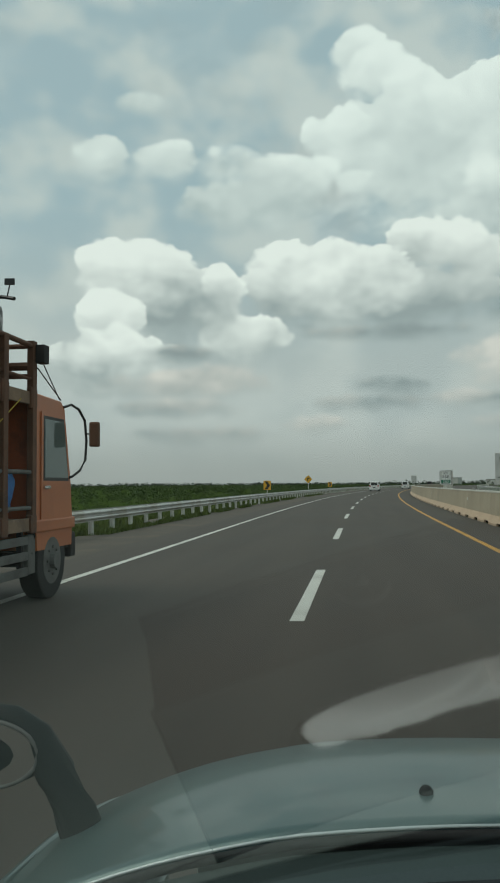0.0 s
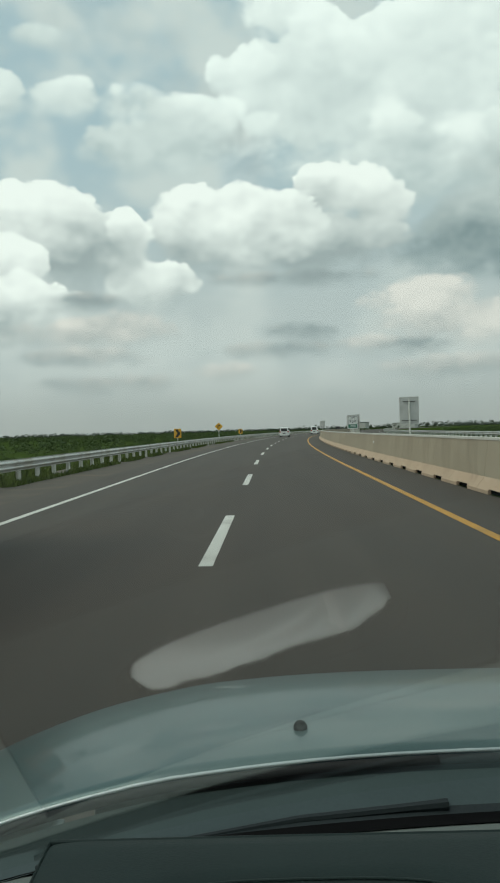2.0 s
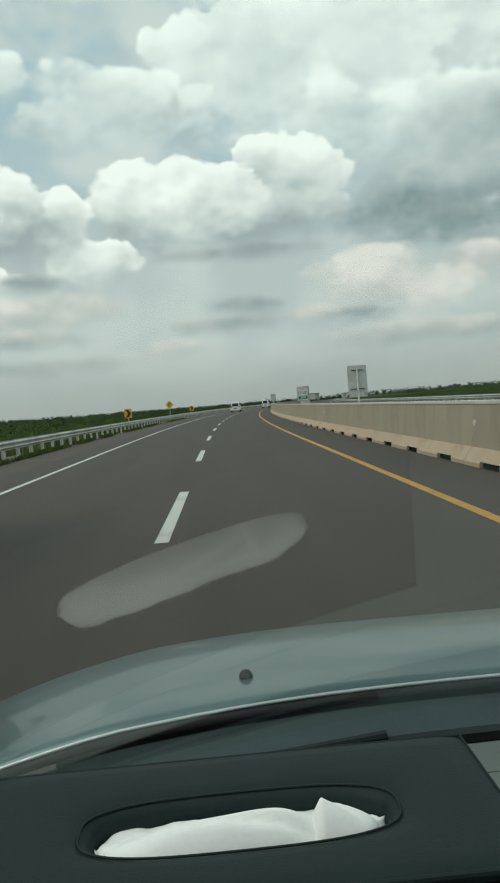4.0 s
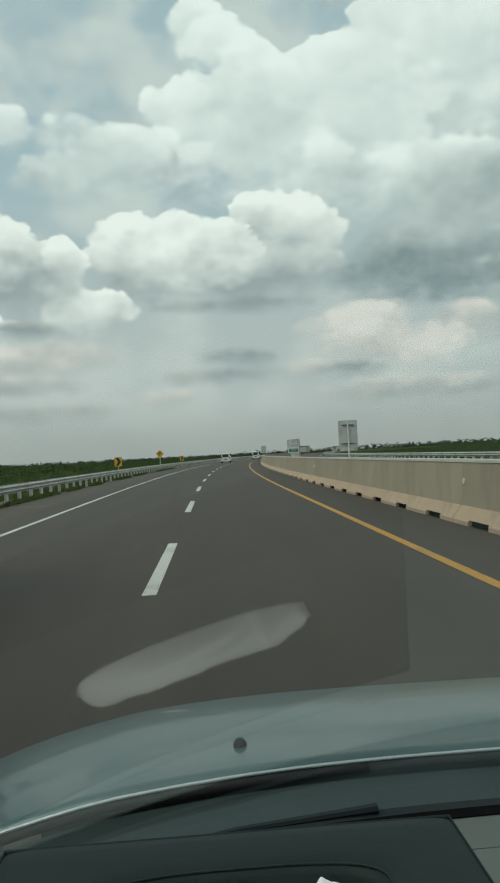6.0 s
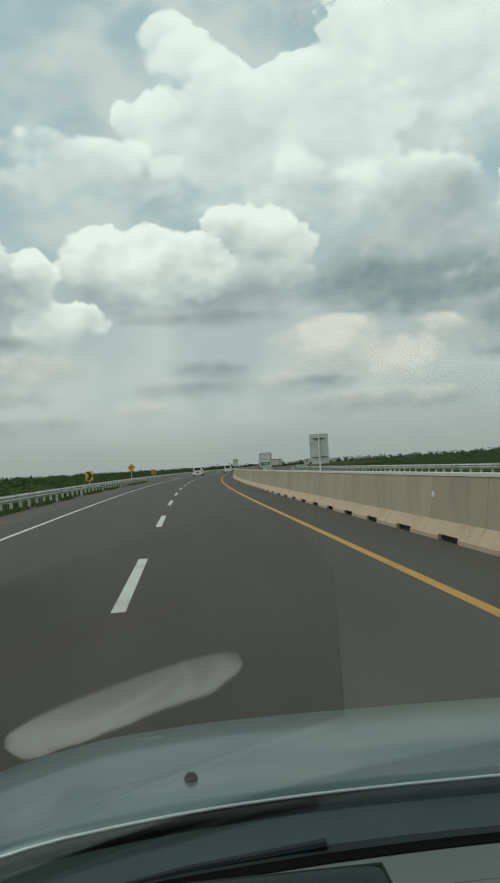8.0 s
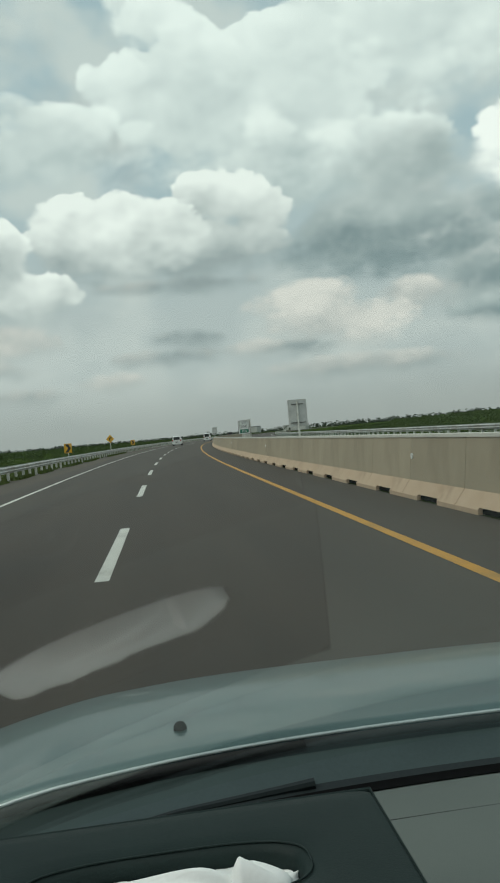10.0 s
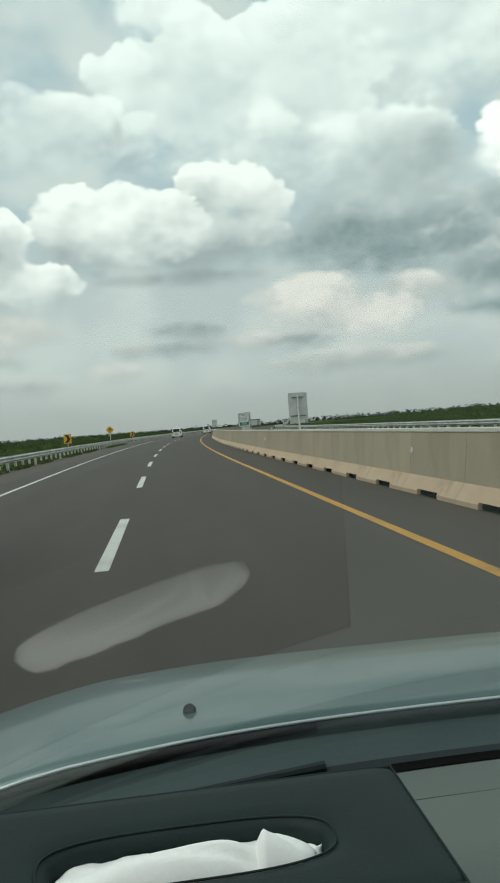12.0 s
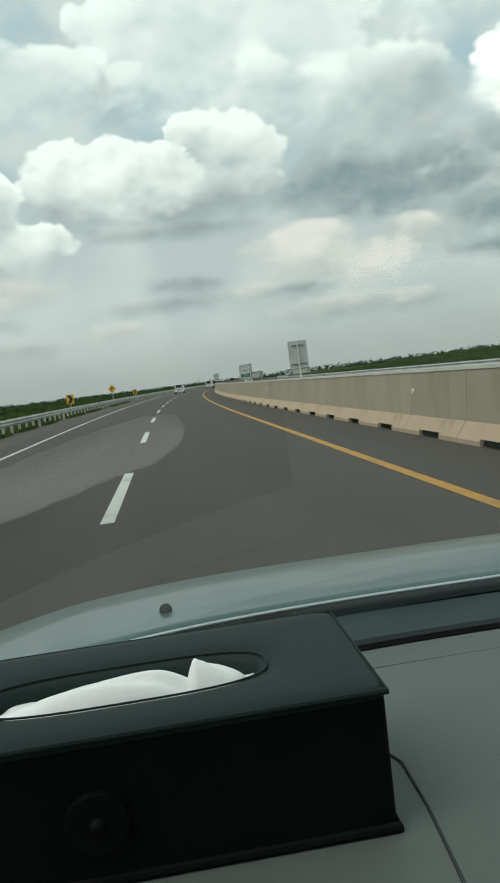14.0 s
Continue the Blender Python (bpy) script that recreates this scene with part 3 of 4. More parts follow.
def leaf_cloud(name, centres, radii, per, size, material, label, category, flat_z=0.8):
    """Many small leaf quads spread through uneven crowns, as one mesh."""
    n = len(centres)
    c = np.repeat(np.array(centres), per, axis=0)
    r = np.repeat(np.array(radii), per, axis=0)
    d = rng.normal(size=(n * per, 3))
    d /= np.linalg.norm(d, axis=1, keepdims=True)
    d[:, 2] = np.where(d[:, 2] < -0.35, -d[:, 2], d[:, 2])
    lump = 0.72 + 0.28 * np.sin(d[:, :1] * 5 + c[:, :1]) * np.cos(d[:, 1:2] * 6 + c[:, 1:2])
    k = (0.45 + 0.55 * rng.random((n * per, 1)) ** 0.5) * lump
    p = c + d * r * k
    s = (r.mean(axis=1, keepdims=True) * size) * (0.6 + 0.8 * rng.random((n * per, 1)))
    a = rng.normal(size=(n * per, 3))
    a /= np.linalg.norm(a, axis=1, keepdims=True)
    b = np.cross(a, d + 0.5 * rng.normal(size=(n * per, 3)))
    b /= np.linalg.norm(b, axis=1, keepdims=True) + 1e-9
    b[:, 2] *= flat_z
    quads = np.stack([p - a * s, p - b * s * 0.6, p + a * s, p + b * s * 0.6], axis=1).reshape(-1, 3)
    faces = np.arange(n * per * 4).reshape(-1, 4)
    me = bpy.data.meshes.new(name)
    me.from_pydata(quads.tolist(), [], faces.tolist())
    return tagged(mesh_part(name, me, material), label, category, kind="stuff")


def scatter(count, x0, x1, y0, y1, h0, h1, power=1.0, wide=0.8):
    cs, rs = [], []
    for _ in range(count):
        x = x0 + (x1 - x0) * rng.random() ** power
        y = y0 + (y1 - y0) * rng.random()
        h = h0 + (h1 - h0) * rng.random() ** 1.6
        b = beside(x, y, land_height(x, y))
        cs.append((b.x, b.y, b.z + h * 0.42))
        rs.append((h * wide, h * wide, h * 0.62))
    return cs, rs


leaf_cloud("scrub", *scatter(900, -11.5, -75, 8, 330, 0.5, 1.9, 1.3), 210, 0.065, SCRUB_LEAF, "dense low green scrub beyond the guard rail", "scrub")
leaf_cloud("scrub", *scatter(2600, -40, -340, 20, 700, 1.0, 3.0, 1.0, 1.3), 76, 0.115, SCRUB_LEAF, "low green scrub over the flat land", "scrub")
leaf_cloud("scrub", *scatter(1500, 26, 110, 30, 330, 0.5, 1.5, 1.0, 1.4), 210, 0.07, SCRUB_LEAF, "low green scrub beyond the opposite carriageway", "scrub")
leaf_cloud("scrub", *scatter(3200, 70, 300, 40, 650, 0.6, 2.2, 1.0, 1.4), 100, 0.10, SCRUB_LEAF, "green scrub on the land beyond the opposite carriageway", "scrub")


def tree_line(x0, x1, y0, y1, count, h0, h1, label):
    cs, rs = [], []
    for _ in range(count):
        x, y = x0 + (x1 - x0) * rng.random(), y0 + (y1 - y0) * rng.random()
        h = h0 + (h1 - h0) * rng.random() ** 1.5
        z = land_height(x, y)
        b = beside(x, y, z)
        for k in range(3):
            cs.append((b.x + h * 0.3 * rng.normal(), b.y + h * 0.3 * rng.normal(), z + h * (0.2 + 0.25 * k)))
            w = h * (0.36 - 0.06 * k)
            rs.append((w * 1.25, w * 1.25, w))
    leaf_cloud("far_trees", cs, rs, 64, 0.16, TREE_LEAF, label, "trees")


tree_line(-330, -620, 60, 1300, 2000, 3.2, 6.6, "dark distant belt of trees on the horizon")
tree_line(-300, 420, 1000, 1350, 600, 5, 10, "dark distant trees at the end of the road")
tree_line(190, 420, 120, 1000, 1500, 2.6, 6.0, "dark green belt of trees on rising land")


def grass_strip(x0, x1, y0, y1, count, h):
    x = x0 + (x1 - x0) * rng.random(count)
    y = y0 + (y1 - y0) * rng.random(count) ** 1.5
    keep = np.array([noise.noise((a * 0.9, b * 0.22, 0)) > -0.12 for a, b in zip(x, y)])
    x, y = x[keep], y[keep]
    base = np.array([beside(a, b, land_height(a, b) if (a < -8.7 or a > 18.5) else -0.02) for a, b in zip(x, y)])
    n = len(base)
    lean = rng.normal(size=(n, 3)) * 0.35
    lean[:, 2] = 1.0
    hh = h * (0.4 + rng.random((n, 1)))
    tip = base + lean * hh
    ang = rng.random(n) * 6.283
    side = np.stack([np.cos(ang), np.sin(ang), 0 * ang], axis=1) * (0.012 + 0.0016 * y[:, None].clip(0, 60))
    verts = np.stack([base - side, base + side, tip], axis=1).reshape(-1, 3)
    me = bpy.data.meshes.new("grass")
    me.from_pydata(verts.tolist(), [], np.arange(n * 3).reshape(-1, 3).tolist())
    return tagged(mesh_part("grass", me, GRASS), "uneven yellow-green grass along the road verge", "grass", kind="stuff")


grass_strip(-7.3, -8.3, 4, 110, 26000, 0.15)
grass_strip(-8.0, -11.5, 4, 150, 60000, 0.28)
grass_strip(-11.5, -22, 6, 150, 40000, 0.4)
grass_strip(18.6, 26, 20, 160, 20000, 0.3)

# ---- signs ----
def lettering(name, text, size, x, z, y, material, parent):
    """Words of the built-in font, as a thin mesh facing -y."""
    cu = bpy.data.curves.new(name, "FONT")
    cu.body, cu.size, cu.align_x, cu.align_y, cu.extrude, cu.space_character = text, size, "CENTER", "CENTER", 0.001, 1.1
    tmp = new(name, cu)
    bpy.context.view_layer.update()
    me = bpy.data.meshes.new_from_object(tmp.evaluated_get(bpy.context.evaluated_depsgraph_get()))
    bpy.data.objects.remove(tmp)
    me.materials.clear()
    return mesh_part(name, me, material, parent, at=pose(x, y, z, 90, 0, 0))


def rounded_panel(w, h, y0, y1, r=0.05, z=0.0):
    bm = bmesh.new()
    loops = []
    for y in (y0, y1):
        loop = []
        for cx, cz, a0 in ((w / 2 - r, h / 2 - r, 0), (-w / 2 + r, h / 2 - r, 90), (-w / 2 + r, -h / 2 + r, 180), (w / 2 - r, -h / 2 + r, 270)):
            for k in range(5):
                a = radians(a0 + 22.5 * k)
                loop.append(bm.verts.new((cx + r * math.cos(a), y, z + cz + r * math.sin(a))))
        loops.append(loop)
    n = len(loops[0])
    for i in range(n):
        bm.faces.new((loops[0][i], loops[0][(i + 1) % n], loops[1][(i + 1) % n], loops[1][i]))
    bm.faces.new(loops[0][::-1])
    bm.faces.new(loops[1])
    bmesh.ops.recalc_face_normals(bm, faces=bm.faces)
    return bm


def distance_sign(m, metres):
    s = thing("distance_sign", m, "white and green kilometre sign on a steel pole", "road sign")
    part("pole", tube([(0, 0.05, -0.12), (0, 0.05, 0.98)], 0.04), GALV_POST, s)
    panel = part("panel", rounded_panel(0.66, 0.80, 0.0, 0.015, 0.07, 0.60), SIGN_WHITE, s)
    corner = [(sx * (0.26 + 0.068 * math.cos(q)), sz * (0.33 + 0.068 * math.sin(q))) for sx, sz, q0 in ((1, 1, 0), (-1, 1, 90), (-1, -1, 0), (1, -1, 90)) for q in [radians(q0 + (22.5 * i if q0 == 0 else -22.5 * i)) for i in range(5)]]
    part("rim", tube([(x, 0.002, 0.60 + z) for x, z in corner], 0.010, 6, True), GUARD, panel, "dark outer rim")
    part("border", rounded_panel(0.53, 0.67, -0.002, 0.0, 0.02, 0.60), BLACK, panel)
    part("face", rounded_panel(0.50, 0.64, -0.005, -0.002, 0.015, 0.60), SIGN_WHITE, panel)
    part("green_band", box((-0.25, -0.008, 0.28), (0.25, -0.005, 0.475)), SIGN_GREEN, panel, "green lower band")
    lettering("letters", "KM", 0.15, 0, 0.845, -0.007, BLACK, panel)
    lettering("number", "350", 0.24, 0, 0.64, -0.007, BLACK, panel)
    lettering("metres", metres, 0.20, 0, 0.375, -0.010, SIGN_WHITE, panel)
    return s


def sign_back(m):
    s = thing("road_sign", m, "grey back of a road sign on a steel pole", "road sign", "sign backs")
    part("pole", tube([(0, -0.045, -0.12), (0, -0.045, 1.20)], 0.03), GALV_POST, s)
    panel = part("panel", rounded_panel(0.64, 0.92, 0.0, 0.012, 0.03, 0.80), SIGN_BACK, s)
    part("rim", tube([(x, 0.004, z) for x, z in ((-0.32, 0.36), (0.32, 0.36), (0.32, 1.24), (-0.32, 1.24))], 0.008, 6, True), GALV_POST, panel)
    for z, half in ((0.47, 0.25), (1.10, 0.20)):
        bar = part("bracket", box((-half, -0.035, z - 0.016), (half, 0.0, z + 0.016)), GUARD, s, "dark steel cross bar")
        for x in (-0.06, 0.06):
            part("clamp_bolt", tube([(x, -0.05, z), (x, -0.034, z)], 0.012, 6), CHASSIS, bar)
    return s


def flat_shape(pts, y0, y1):
    bm = bmesh.new()
    a = [bm.verts.new((x, y0, z)) for x, z in pts]
    b = [bm.verts.new((x, y1, z)) for x, z in pts]
    n = len(pts)
    bm.faces.new(a)
    bm.faces.new(b[::-1])
    for i in range(n):
        bm.faces.new((a[i], b[i], b[(i + 1) % n], a[(i + 1) % n]))
    bmesh.ops.recalc_face_normals(bm, faces=bm.faces)
    return bm


def chevron_sign(m):
    s = thing("chevron_sign", m, "yellow bend sign with a black chevron on a short post", "road sign", "chevron signs")
    part("post", tube([(0, 0.04, -0.5), (0, 0.04, 1.62)], 0.03), GALV_POST, s)
    panel = part("panel", rounded_panel(0.6, 0.75, 0.0, 0.012, 0.03, 1.32), SIGN_YELLOW, s)
    part("chevron", flat_shape([(-0.22, 1.64), (0.02, 1.64), (0.24, 1.32), (0.02, 1.0), (-0.22, 1.0), (0.0, 1.32)], -0.004, -0.001), BLACK, panel, "black chevron")
    return s


def bend_sign(m):
    s = thing("bend_warning_sign", m, "yellow diamond warning sign with a black bend arrow", "road sign")
    part("post", tube([(0, 0.04, -0.6), (0, 0.04, 2.35)], 0.035), GALV_POST, s)
    panel = part("panel", flat_shape([(0, 2.48), (0.5, 1.98), (0, 1.48), (-0.5, 1.98)], 0.0, 0.012), SIGN_YELLOW, s)
    part("arrow", flat_shape([(-0.14, 1.76), (-0.05, 1.76), (-0.05, 2.02), (0.06, 2.06), (0.06, 1.99), (0.2, 2.1), (0.06, 2.21), (0.06, 2.15), (-0.14, 2.1)], -0.004, -0.001), BLACK, panel, "black bend arrow")
    return s


TOP = BARRIER_H
sign_back(on_road(FOOT_X + 0.42, 27.5, TOP))
distance_sign(on_road(FOOT_X + 0.42, 48.0, TOP), "200")
sign_back(on_road(FOOT_X + 0.42, 104.0, TOP))
cabinet = thing("roadside_cabinet", on_road(FOOT_X + 0.85, 51.5, 0), "pale grey sheet-metal cabinet with a sloping lid behind the median barrier", "cabinet")
part("body", box((-0.27, -0.27, -0.05), (0.27, 0.27, 2.12), 0.01), COPING, cabinet)
door = part("door", box((-0.22, -0.282, 0.25), (0.22, -0.271, 2.02), 0.004), COPING, cabinet)
part("lock", box((-0.17, -0.295, 1.28), (-0.13, -0.283, 1.36), 0.004), CHASSIS, door, "dark lock plate")
part("hinge", tube([(0.215, -0.284, 0.5), (0.215, -0.284, 1.8)], 0.008, 6), GUARD, door)
lid_bm = box((-0.36, -0.33, 0.0), (0.32, 0.33, 0.035), 0.006, pose(0, 0, 2.15, 0, -5, 0))
part("lid", lid_bm, SIGN_BACK, cabinet, "overhanging sloped lid")
chevron_sign(on_road(RAIL_X - 0.55, 66.0, 0))
chevron_sign(on_road(RAIL_X - 0.55, 128.0, 0))
bend_sign(on_road(RAIL_X - 0.6, 100.0, 0))

# round reflectors on the barrier face
for i in range(9):
    y = 14.2 + 21.6 * i
    bm = bmesh.new()
    put_disc(bm, 0.055, -0.02, 0.0, 14)
    r = part("reflector", bm, SIGN_WHITE, None, at=on_road(FOOT_X + 0.222, y, 0.72))
    tagged(r, "small round white reflector on the concrete barrier", "reflector", "barrier reflectors")


# white fence posts beyond the opposite carriageway
fence = thing("fence", label="row of short white fence posts in the grass", category="fence")
fp = bmesh.new()
put_box(fp, (-0.07, -0.07, -0.3), (0.07, 0.07, 1.05), 0.02)
fence_me = bpy.data.meshes.new("fence_post")
fp.to_mesh(fence_me)
fp.free()
fence_me.materials.append(SIGN_WHITE)
for i in range(60):
    y = 60 + 3.2 * i
    mesh_part("post", fence_me, None, fence, at=on_road(27.0, y, land_height(27.0, y)))
for z in (0.5, 0.85):
    part("wire", tube([beside(27.0, 60 + 16 * i, land_height(27.0, 60 + 16 * i) + z) for i in range(13)], 0.008, 5), GALV_POST, fence)

# ---- other vehicles ----
def wheel(name, parent, x, y, r, width, side, at_z=None):
    """A wheel under its vehicle: tyre with a rim and a hub."""
    m = Matrix.Translation((x, y, r if at_z is None else at_z))
    t = part(name, put_disc(bmesh.new(), r, -width / 2, width / 2, 28, None, 0.03), RUBBER, parent, at=m)
    rim = bmesh.new()
    s = side * (width / 2)
    put_disc(rim, r * 0.62, min(s - side * 0.02, s + side * 0.006), max(s - side * 0.02, s + side * 0.006), 24)
    part("rim", rim, GUARD, t)
    hub = bmesh.new()
    put_disc(hub, r * 0.22, min(s, s + side * 0.07), max(s, s + side * 0.07), 14, None, 0.01)
    for k in range(8):
        a = 2 * math.pi * k / 8
        put_disc(hub, 0.018, min(s, s + side * 0.03), max(s, s + side * 0.03), 6, Matrix.Translation((0, r * 0.36 * math.cos(a), r * 0.36 * math.sin(a))))
    part("hub", hub, GUARD, t)
    return t


def shell(prof_w, rows):
    """A body lofted along y: rows of (y, half width low, half width high, z low, z mid, z high)."""
    bm = bmesh.new()
    rings = []
    for y, wl, wh, z0, z1, z2 in rows:
        pts = [(-wl * 0.96, z0), (-wl, z0 + 0.12), (-wl, z1), (-wh, z2 - 0.05), (-wh * 0.9, z2), (wh * 0.9, z2), (wh, z2 - 0.05), (wl, z1), (wl, z0 + 0.12), (wl * 0.96, z0)]
        rings.append([bm.verts.new((x, y, z)) for x, z in pts])
    n = len(rings[0])
    for a, b in zip(rings, rings[1:]):
        for i in range(n):
            bm.faces.new((a[i], a[(i + 1) % n], b[(i + 1) % n], b[i]))
    bm.faces.new(rings[0])
    bm.faces.new(rings[-1][::-1])
    bmesh.ops.recalc_face_normals(bm, faces=bm.faces)
    return bm


def far_car(m, paint, label, tall=1.75):
    c = thing("car", m, label, "car", "cars ahead")
    b = part("body", shell(None, [(-2.1, 0.8, 0.6, 0.32, 0.95, tall - 0.1), (-1.9, 0.86, 0.66, 0.28, 0.98, tall), (0.2, 0.87, 0.68, 0.28, 0.98, tall), (0.9, 0.87, 0.66, 0.28, 0.98, 1.06), (1.9, 0.84, 0.66, 0.3, 0.85, 0.92), (2.1, 0.76, 0.6, 0.34, 0.75, 0.82)]), paint, c, smooth=False)
    part("rear_window", box((-0.56, -2.115, 1.08), (0.56, -1.99, tall - 0.16), 0.01), DARK_GLASS, b)
    part("bumper", box((-0.84, -2.2, 0.32), (0.84, -2.02, 0.55), 0.04), paint, b)
    part("number_plate", box((-0.24, -2.22, 0.62), (0.24, -2.1, 0.75)), BLACK, b)
    for s in (-1, 1):
        part("tail_lamp", box((s * 0.72 - 0.1, -2.15, 0.85), (s * 0.72 + 0.1, -2.0, 1.1), 0.015), RED_LAMP, b)
        part("side_window", box((s * 0.72 - 0.06, -1.7, 1.06), (s * 0.72 + 0.06, 0.2, tall - 0.16), 0.01), DARK_GLASS, b)
        for y in (-1.4, 1.35):
            wheel("wheel", c, s * 0.76, y, 0.32, 0.2, s)
    return c


far_car(on_road(-2.4, 150.0), WHITE_PAINT, "white people carrier driving ahead in the slow lane")
far_car(on_road(0.8, 205.0), WHITE_PAINT, "white van far ahead in the fast lane", 1.95)
far_car(on_road(1.0, 300.0), CHASSIS, "dark vehicle far ahead in the fast lane", 2.0)


def motorcycle(m):
    k = thing("motorcycle", m, "black motorcycle tied down on the car-carrier deck", "motorcycle", "motorcycles on the truck")
    for y in (-0.62, 0.62):
        t = part("wheel", put_disc(bmesh.new(), 0.29, -0.05, 0.05, 22, None, 0.02), RUBBER, k, at=Matrix.Translation((0, y, 0.29)))
        rim = bmesh.new()
        put_disc(rim, 0.19, -0.055, 0.055, 18)
        part("rim", rim, CHROME, t)
    b = bmesh.new()
    put_box(b, (-0.13, -0.45, 0.35), (0.13, 0.25, 0.62), 0.05)
    put_box(b, (-0.16, -0.75, 0.58), (0.16, -0.1, 0.80), 0.06)
    put_box(b, (-0.2, 0.2, 0.3), (0.2, 0.42, 0.98), 0.07)
    part("body", b, BIKE_BLACK, k, smooth=False)
    part("seat", box((-0.14, -0.72, 0.79), (0.14, 0.1, 0.88), 0.04), RUBBER, k)
    part("fork", tube([(0, 0.62, 0.3), (0, 0.42, 0.98)], 0.05), CHASSIS, k)
    bar = part("handlebar", tube([(-0.36, 0.28, 1.04), (-0.2, 0.36, 1.08), (0.2, 0.36, 1.08), (0.36, 0.28, 1.04)], 0.022), BIKE_BLACK, k)
    part("headlight", box((-0.12, 0.36, 0.85), (0.12, 0.46, 1.05), 0.04), CHROME, bar)
    for s in (-1, 1):
        part("mirror", box((s * 0.3 - 0.06, 0.28, 1.2), (s * 0.3 + 0.06, 0.3, 1.28), 0.01), BIKE_BLACK, bar)
        part("mirror_arm", tube([(s * 0.26, 0.32, 1.06), (s * 0.3, 0.29, 1.2)], 0.008, 6), BIKE_BLACK, bar)
    wrap = bmesh.new()
    bmesh.ops.create_icosphere(wrap, subdivisions=4, radius=1.0)
    for v in wrap.verts:
        f = 1 + 0.22 * noise.noise(v.co * 2.6) + 0.10 * noise.noise(v.co * 7.0)
        v.co = Vector((v.co.x * 0.27 * f, v.co.y * 0.52 * f - 0.1, 0.70 + v.co.z * 0.36 * f))
    part("cover", wrap, BIKE_BLACK, k, "crumpled black plastic wrapping", smooth=True)
    return k


def carrier_truck(m):
    """An old orange lorry with an open two-deck steel frame; its right flank at x = 0, its nose at y = 0, cab forward."""
    W = 2.35
    t = thing("truck", m, "old orange lorry with a rusty two-deck frame for motorcycles", "truck")
    # cab
    cab_bm = bmesh.new()
    prof = [(-0.02, 0.62), (0.0, 1.0), (-0.06, 1.45), (-0.30, 2.42), (-0.42, 2.50), (-1.20, 2.52), (-1.26, 2.46), (-1.26, 0.95), (-1.24, 0.92), (-1.2, 0.62)]
    cols = [(0.0, 0.0), (-0.03, 1.0), (-W + 0.03, 1.0), (-W, 0.0)]
    rings = []
    for x, k in cols:
        rings.append([cab_bm.verts.new((x, y * (1 if k else 0.985) - (0 if k else 0.02), z - (0 if k else 0.02 if z > 2.3 else 0))) for y, z in prof])
    n = len(prof)
    for a, b in zip(rings, rings[1:]):
        for i in range(n):
            cab_bm.faces.new((a[i], a[(i + 1) % n], b[(i + 1) % n], b[i]))
    cab_bm.faces.new(rings[0])
    cab_bm.faces.new(rings[-1][::-1])
    bmesh.ops.recalc_face_normals(cab_bm, faces=cab_bm.faces)
    cab = part("cab", cab_bm, ORANGE, t)
    door = part("door", flat_box(0.004, [(-0.14, 0.98), (-0.18, 1.42), (-0.34, 2.3), (-1.12, 2.3), (-1.12, 0.98)], 0.012), ORANGE, cab)
    part("door_window", flat_box(0.016, [(-0.23, 1.50), (-0.40, 2.22), (-1.02, 2.22), (-1.02, 1.50)], 0.006), TRUCK_GLASS, door)
    part("door_handle", box((0.016, -1.06, 1.36), (0.05, -0.9, 1.40), 0.008), CHROME, door)
    part("window_frame", flat_box(0.013, [(-0.20, 1.46), (-0.37, 2.26), (-1.06, 2.26), (-1.06, 1.46)], 0.004), BLACK, door)
    part("windscreen", box((-W + 0.15, -0.14, 1.55), (-0.15, -0.06, 2.3), 0.0, pose(0, 0, 0)), TRUCK_GLASS, cab)
    part("back_panel", box((-W + 0.02, -1.29, 0.95), (-0.02, -1.262, 2.45), 0.01), ORANGE_DARK, cab)
    part("back_window", box((-1.5, -1.31, 1.6), (-0.8, -1.292, 2.2), 0.01), DARK_GLASS, cab)
    part("sill", box((-0.06, -1.30, 0.84), (0.03, 0.02, 0.99), 0.02), ORANGE, cab)
    part("bumper", box((-W, -0.05, 0.45), (0.0, 0.14, 0.78), 0.04), CHASSIS, cab)
    part("wheel_arch", arch(0.0, -0.72, 0.49, 0.60, 0.12, 0.05), RUBBER, cab)
    arm = part("mirror_arm", tube([(0.0, -0.36, 2.42), (0.05, -0.2, 2.47), (0.10, -0.05, 2.42), (0.14, 0.08, 2.28), (0.15, 0.12, 2.0), (0.14, 0.1, 1.74), (0.10, 0.0, 1.60), (0.04, -0.12, 1.52), (0.0, -0.16, 1.5)], 0.018), BLACK, cab)
    part("mirror", box((0.20, 0.06, 1.92), (0.34, 0.15, 2.26), 0.03), RUST, arm, "brown-backed mirror")
    part("mirror_bracket", tube([(0.14, 0.12, 2.1), (0.24, 0.12, 2.1)], 0.012, 6), BLACK, arm)
    # chassis and wheels
    part("chassis", box((-W + 0.65, -8.6, 0.55), (-0.65, -0.2, 0.82), 0.02), CHASSIS, t)
    for y, xs2 in ((-0.72, (-0.13,)), (-6.6, (-0.13, -0.42))):
        for x in xs2:
            for s, xx in ((1, x), (-1, -W - x)):
                wheel("wheel", t, xx, y, 0.47, 0.25, s)
    part("axle", box((-W + 0.3, -6.7, 0.38), (-0.3, -6.5, 0.56), 0.03), CHASSIS, t)
    part("axle", box((-W + 0.3, -0.8, 0.38), (-0.3, -0.64, 0.56), 0.03), CHASSIS, t)
    part("fuel_tank", box((-0.75, -3.4, 0.42), (-0.2, -2.3, 0.82), 0.06), CHASSIS, t)
    # decks of planks between steel sills
    y1, y0 = -1.32, -8.9
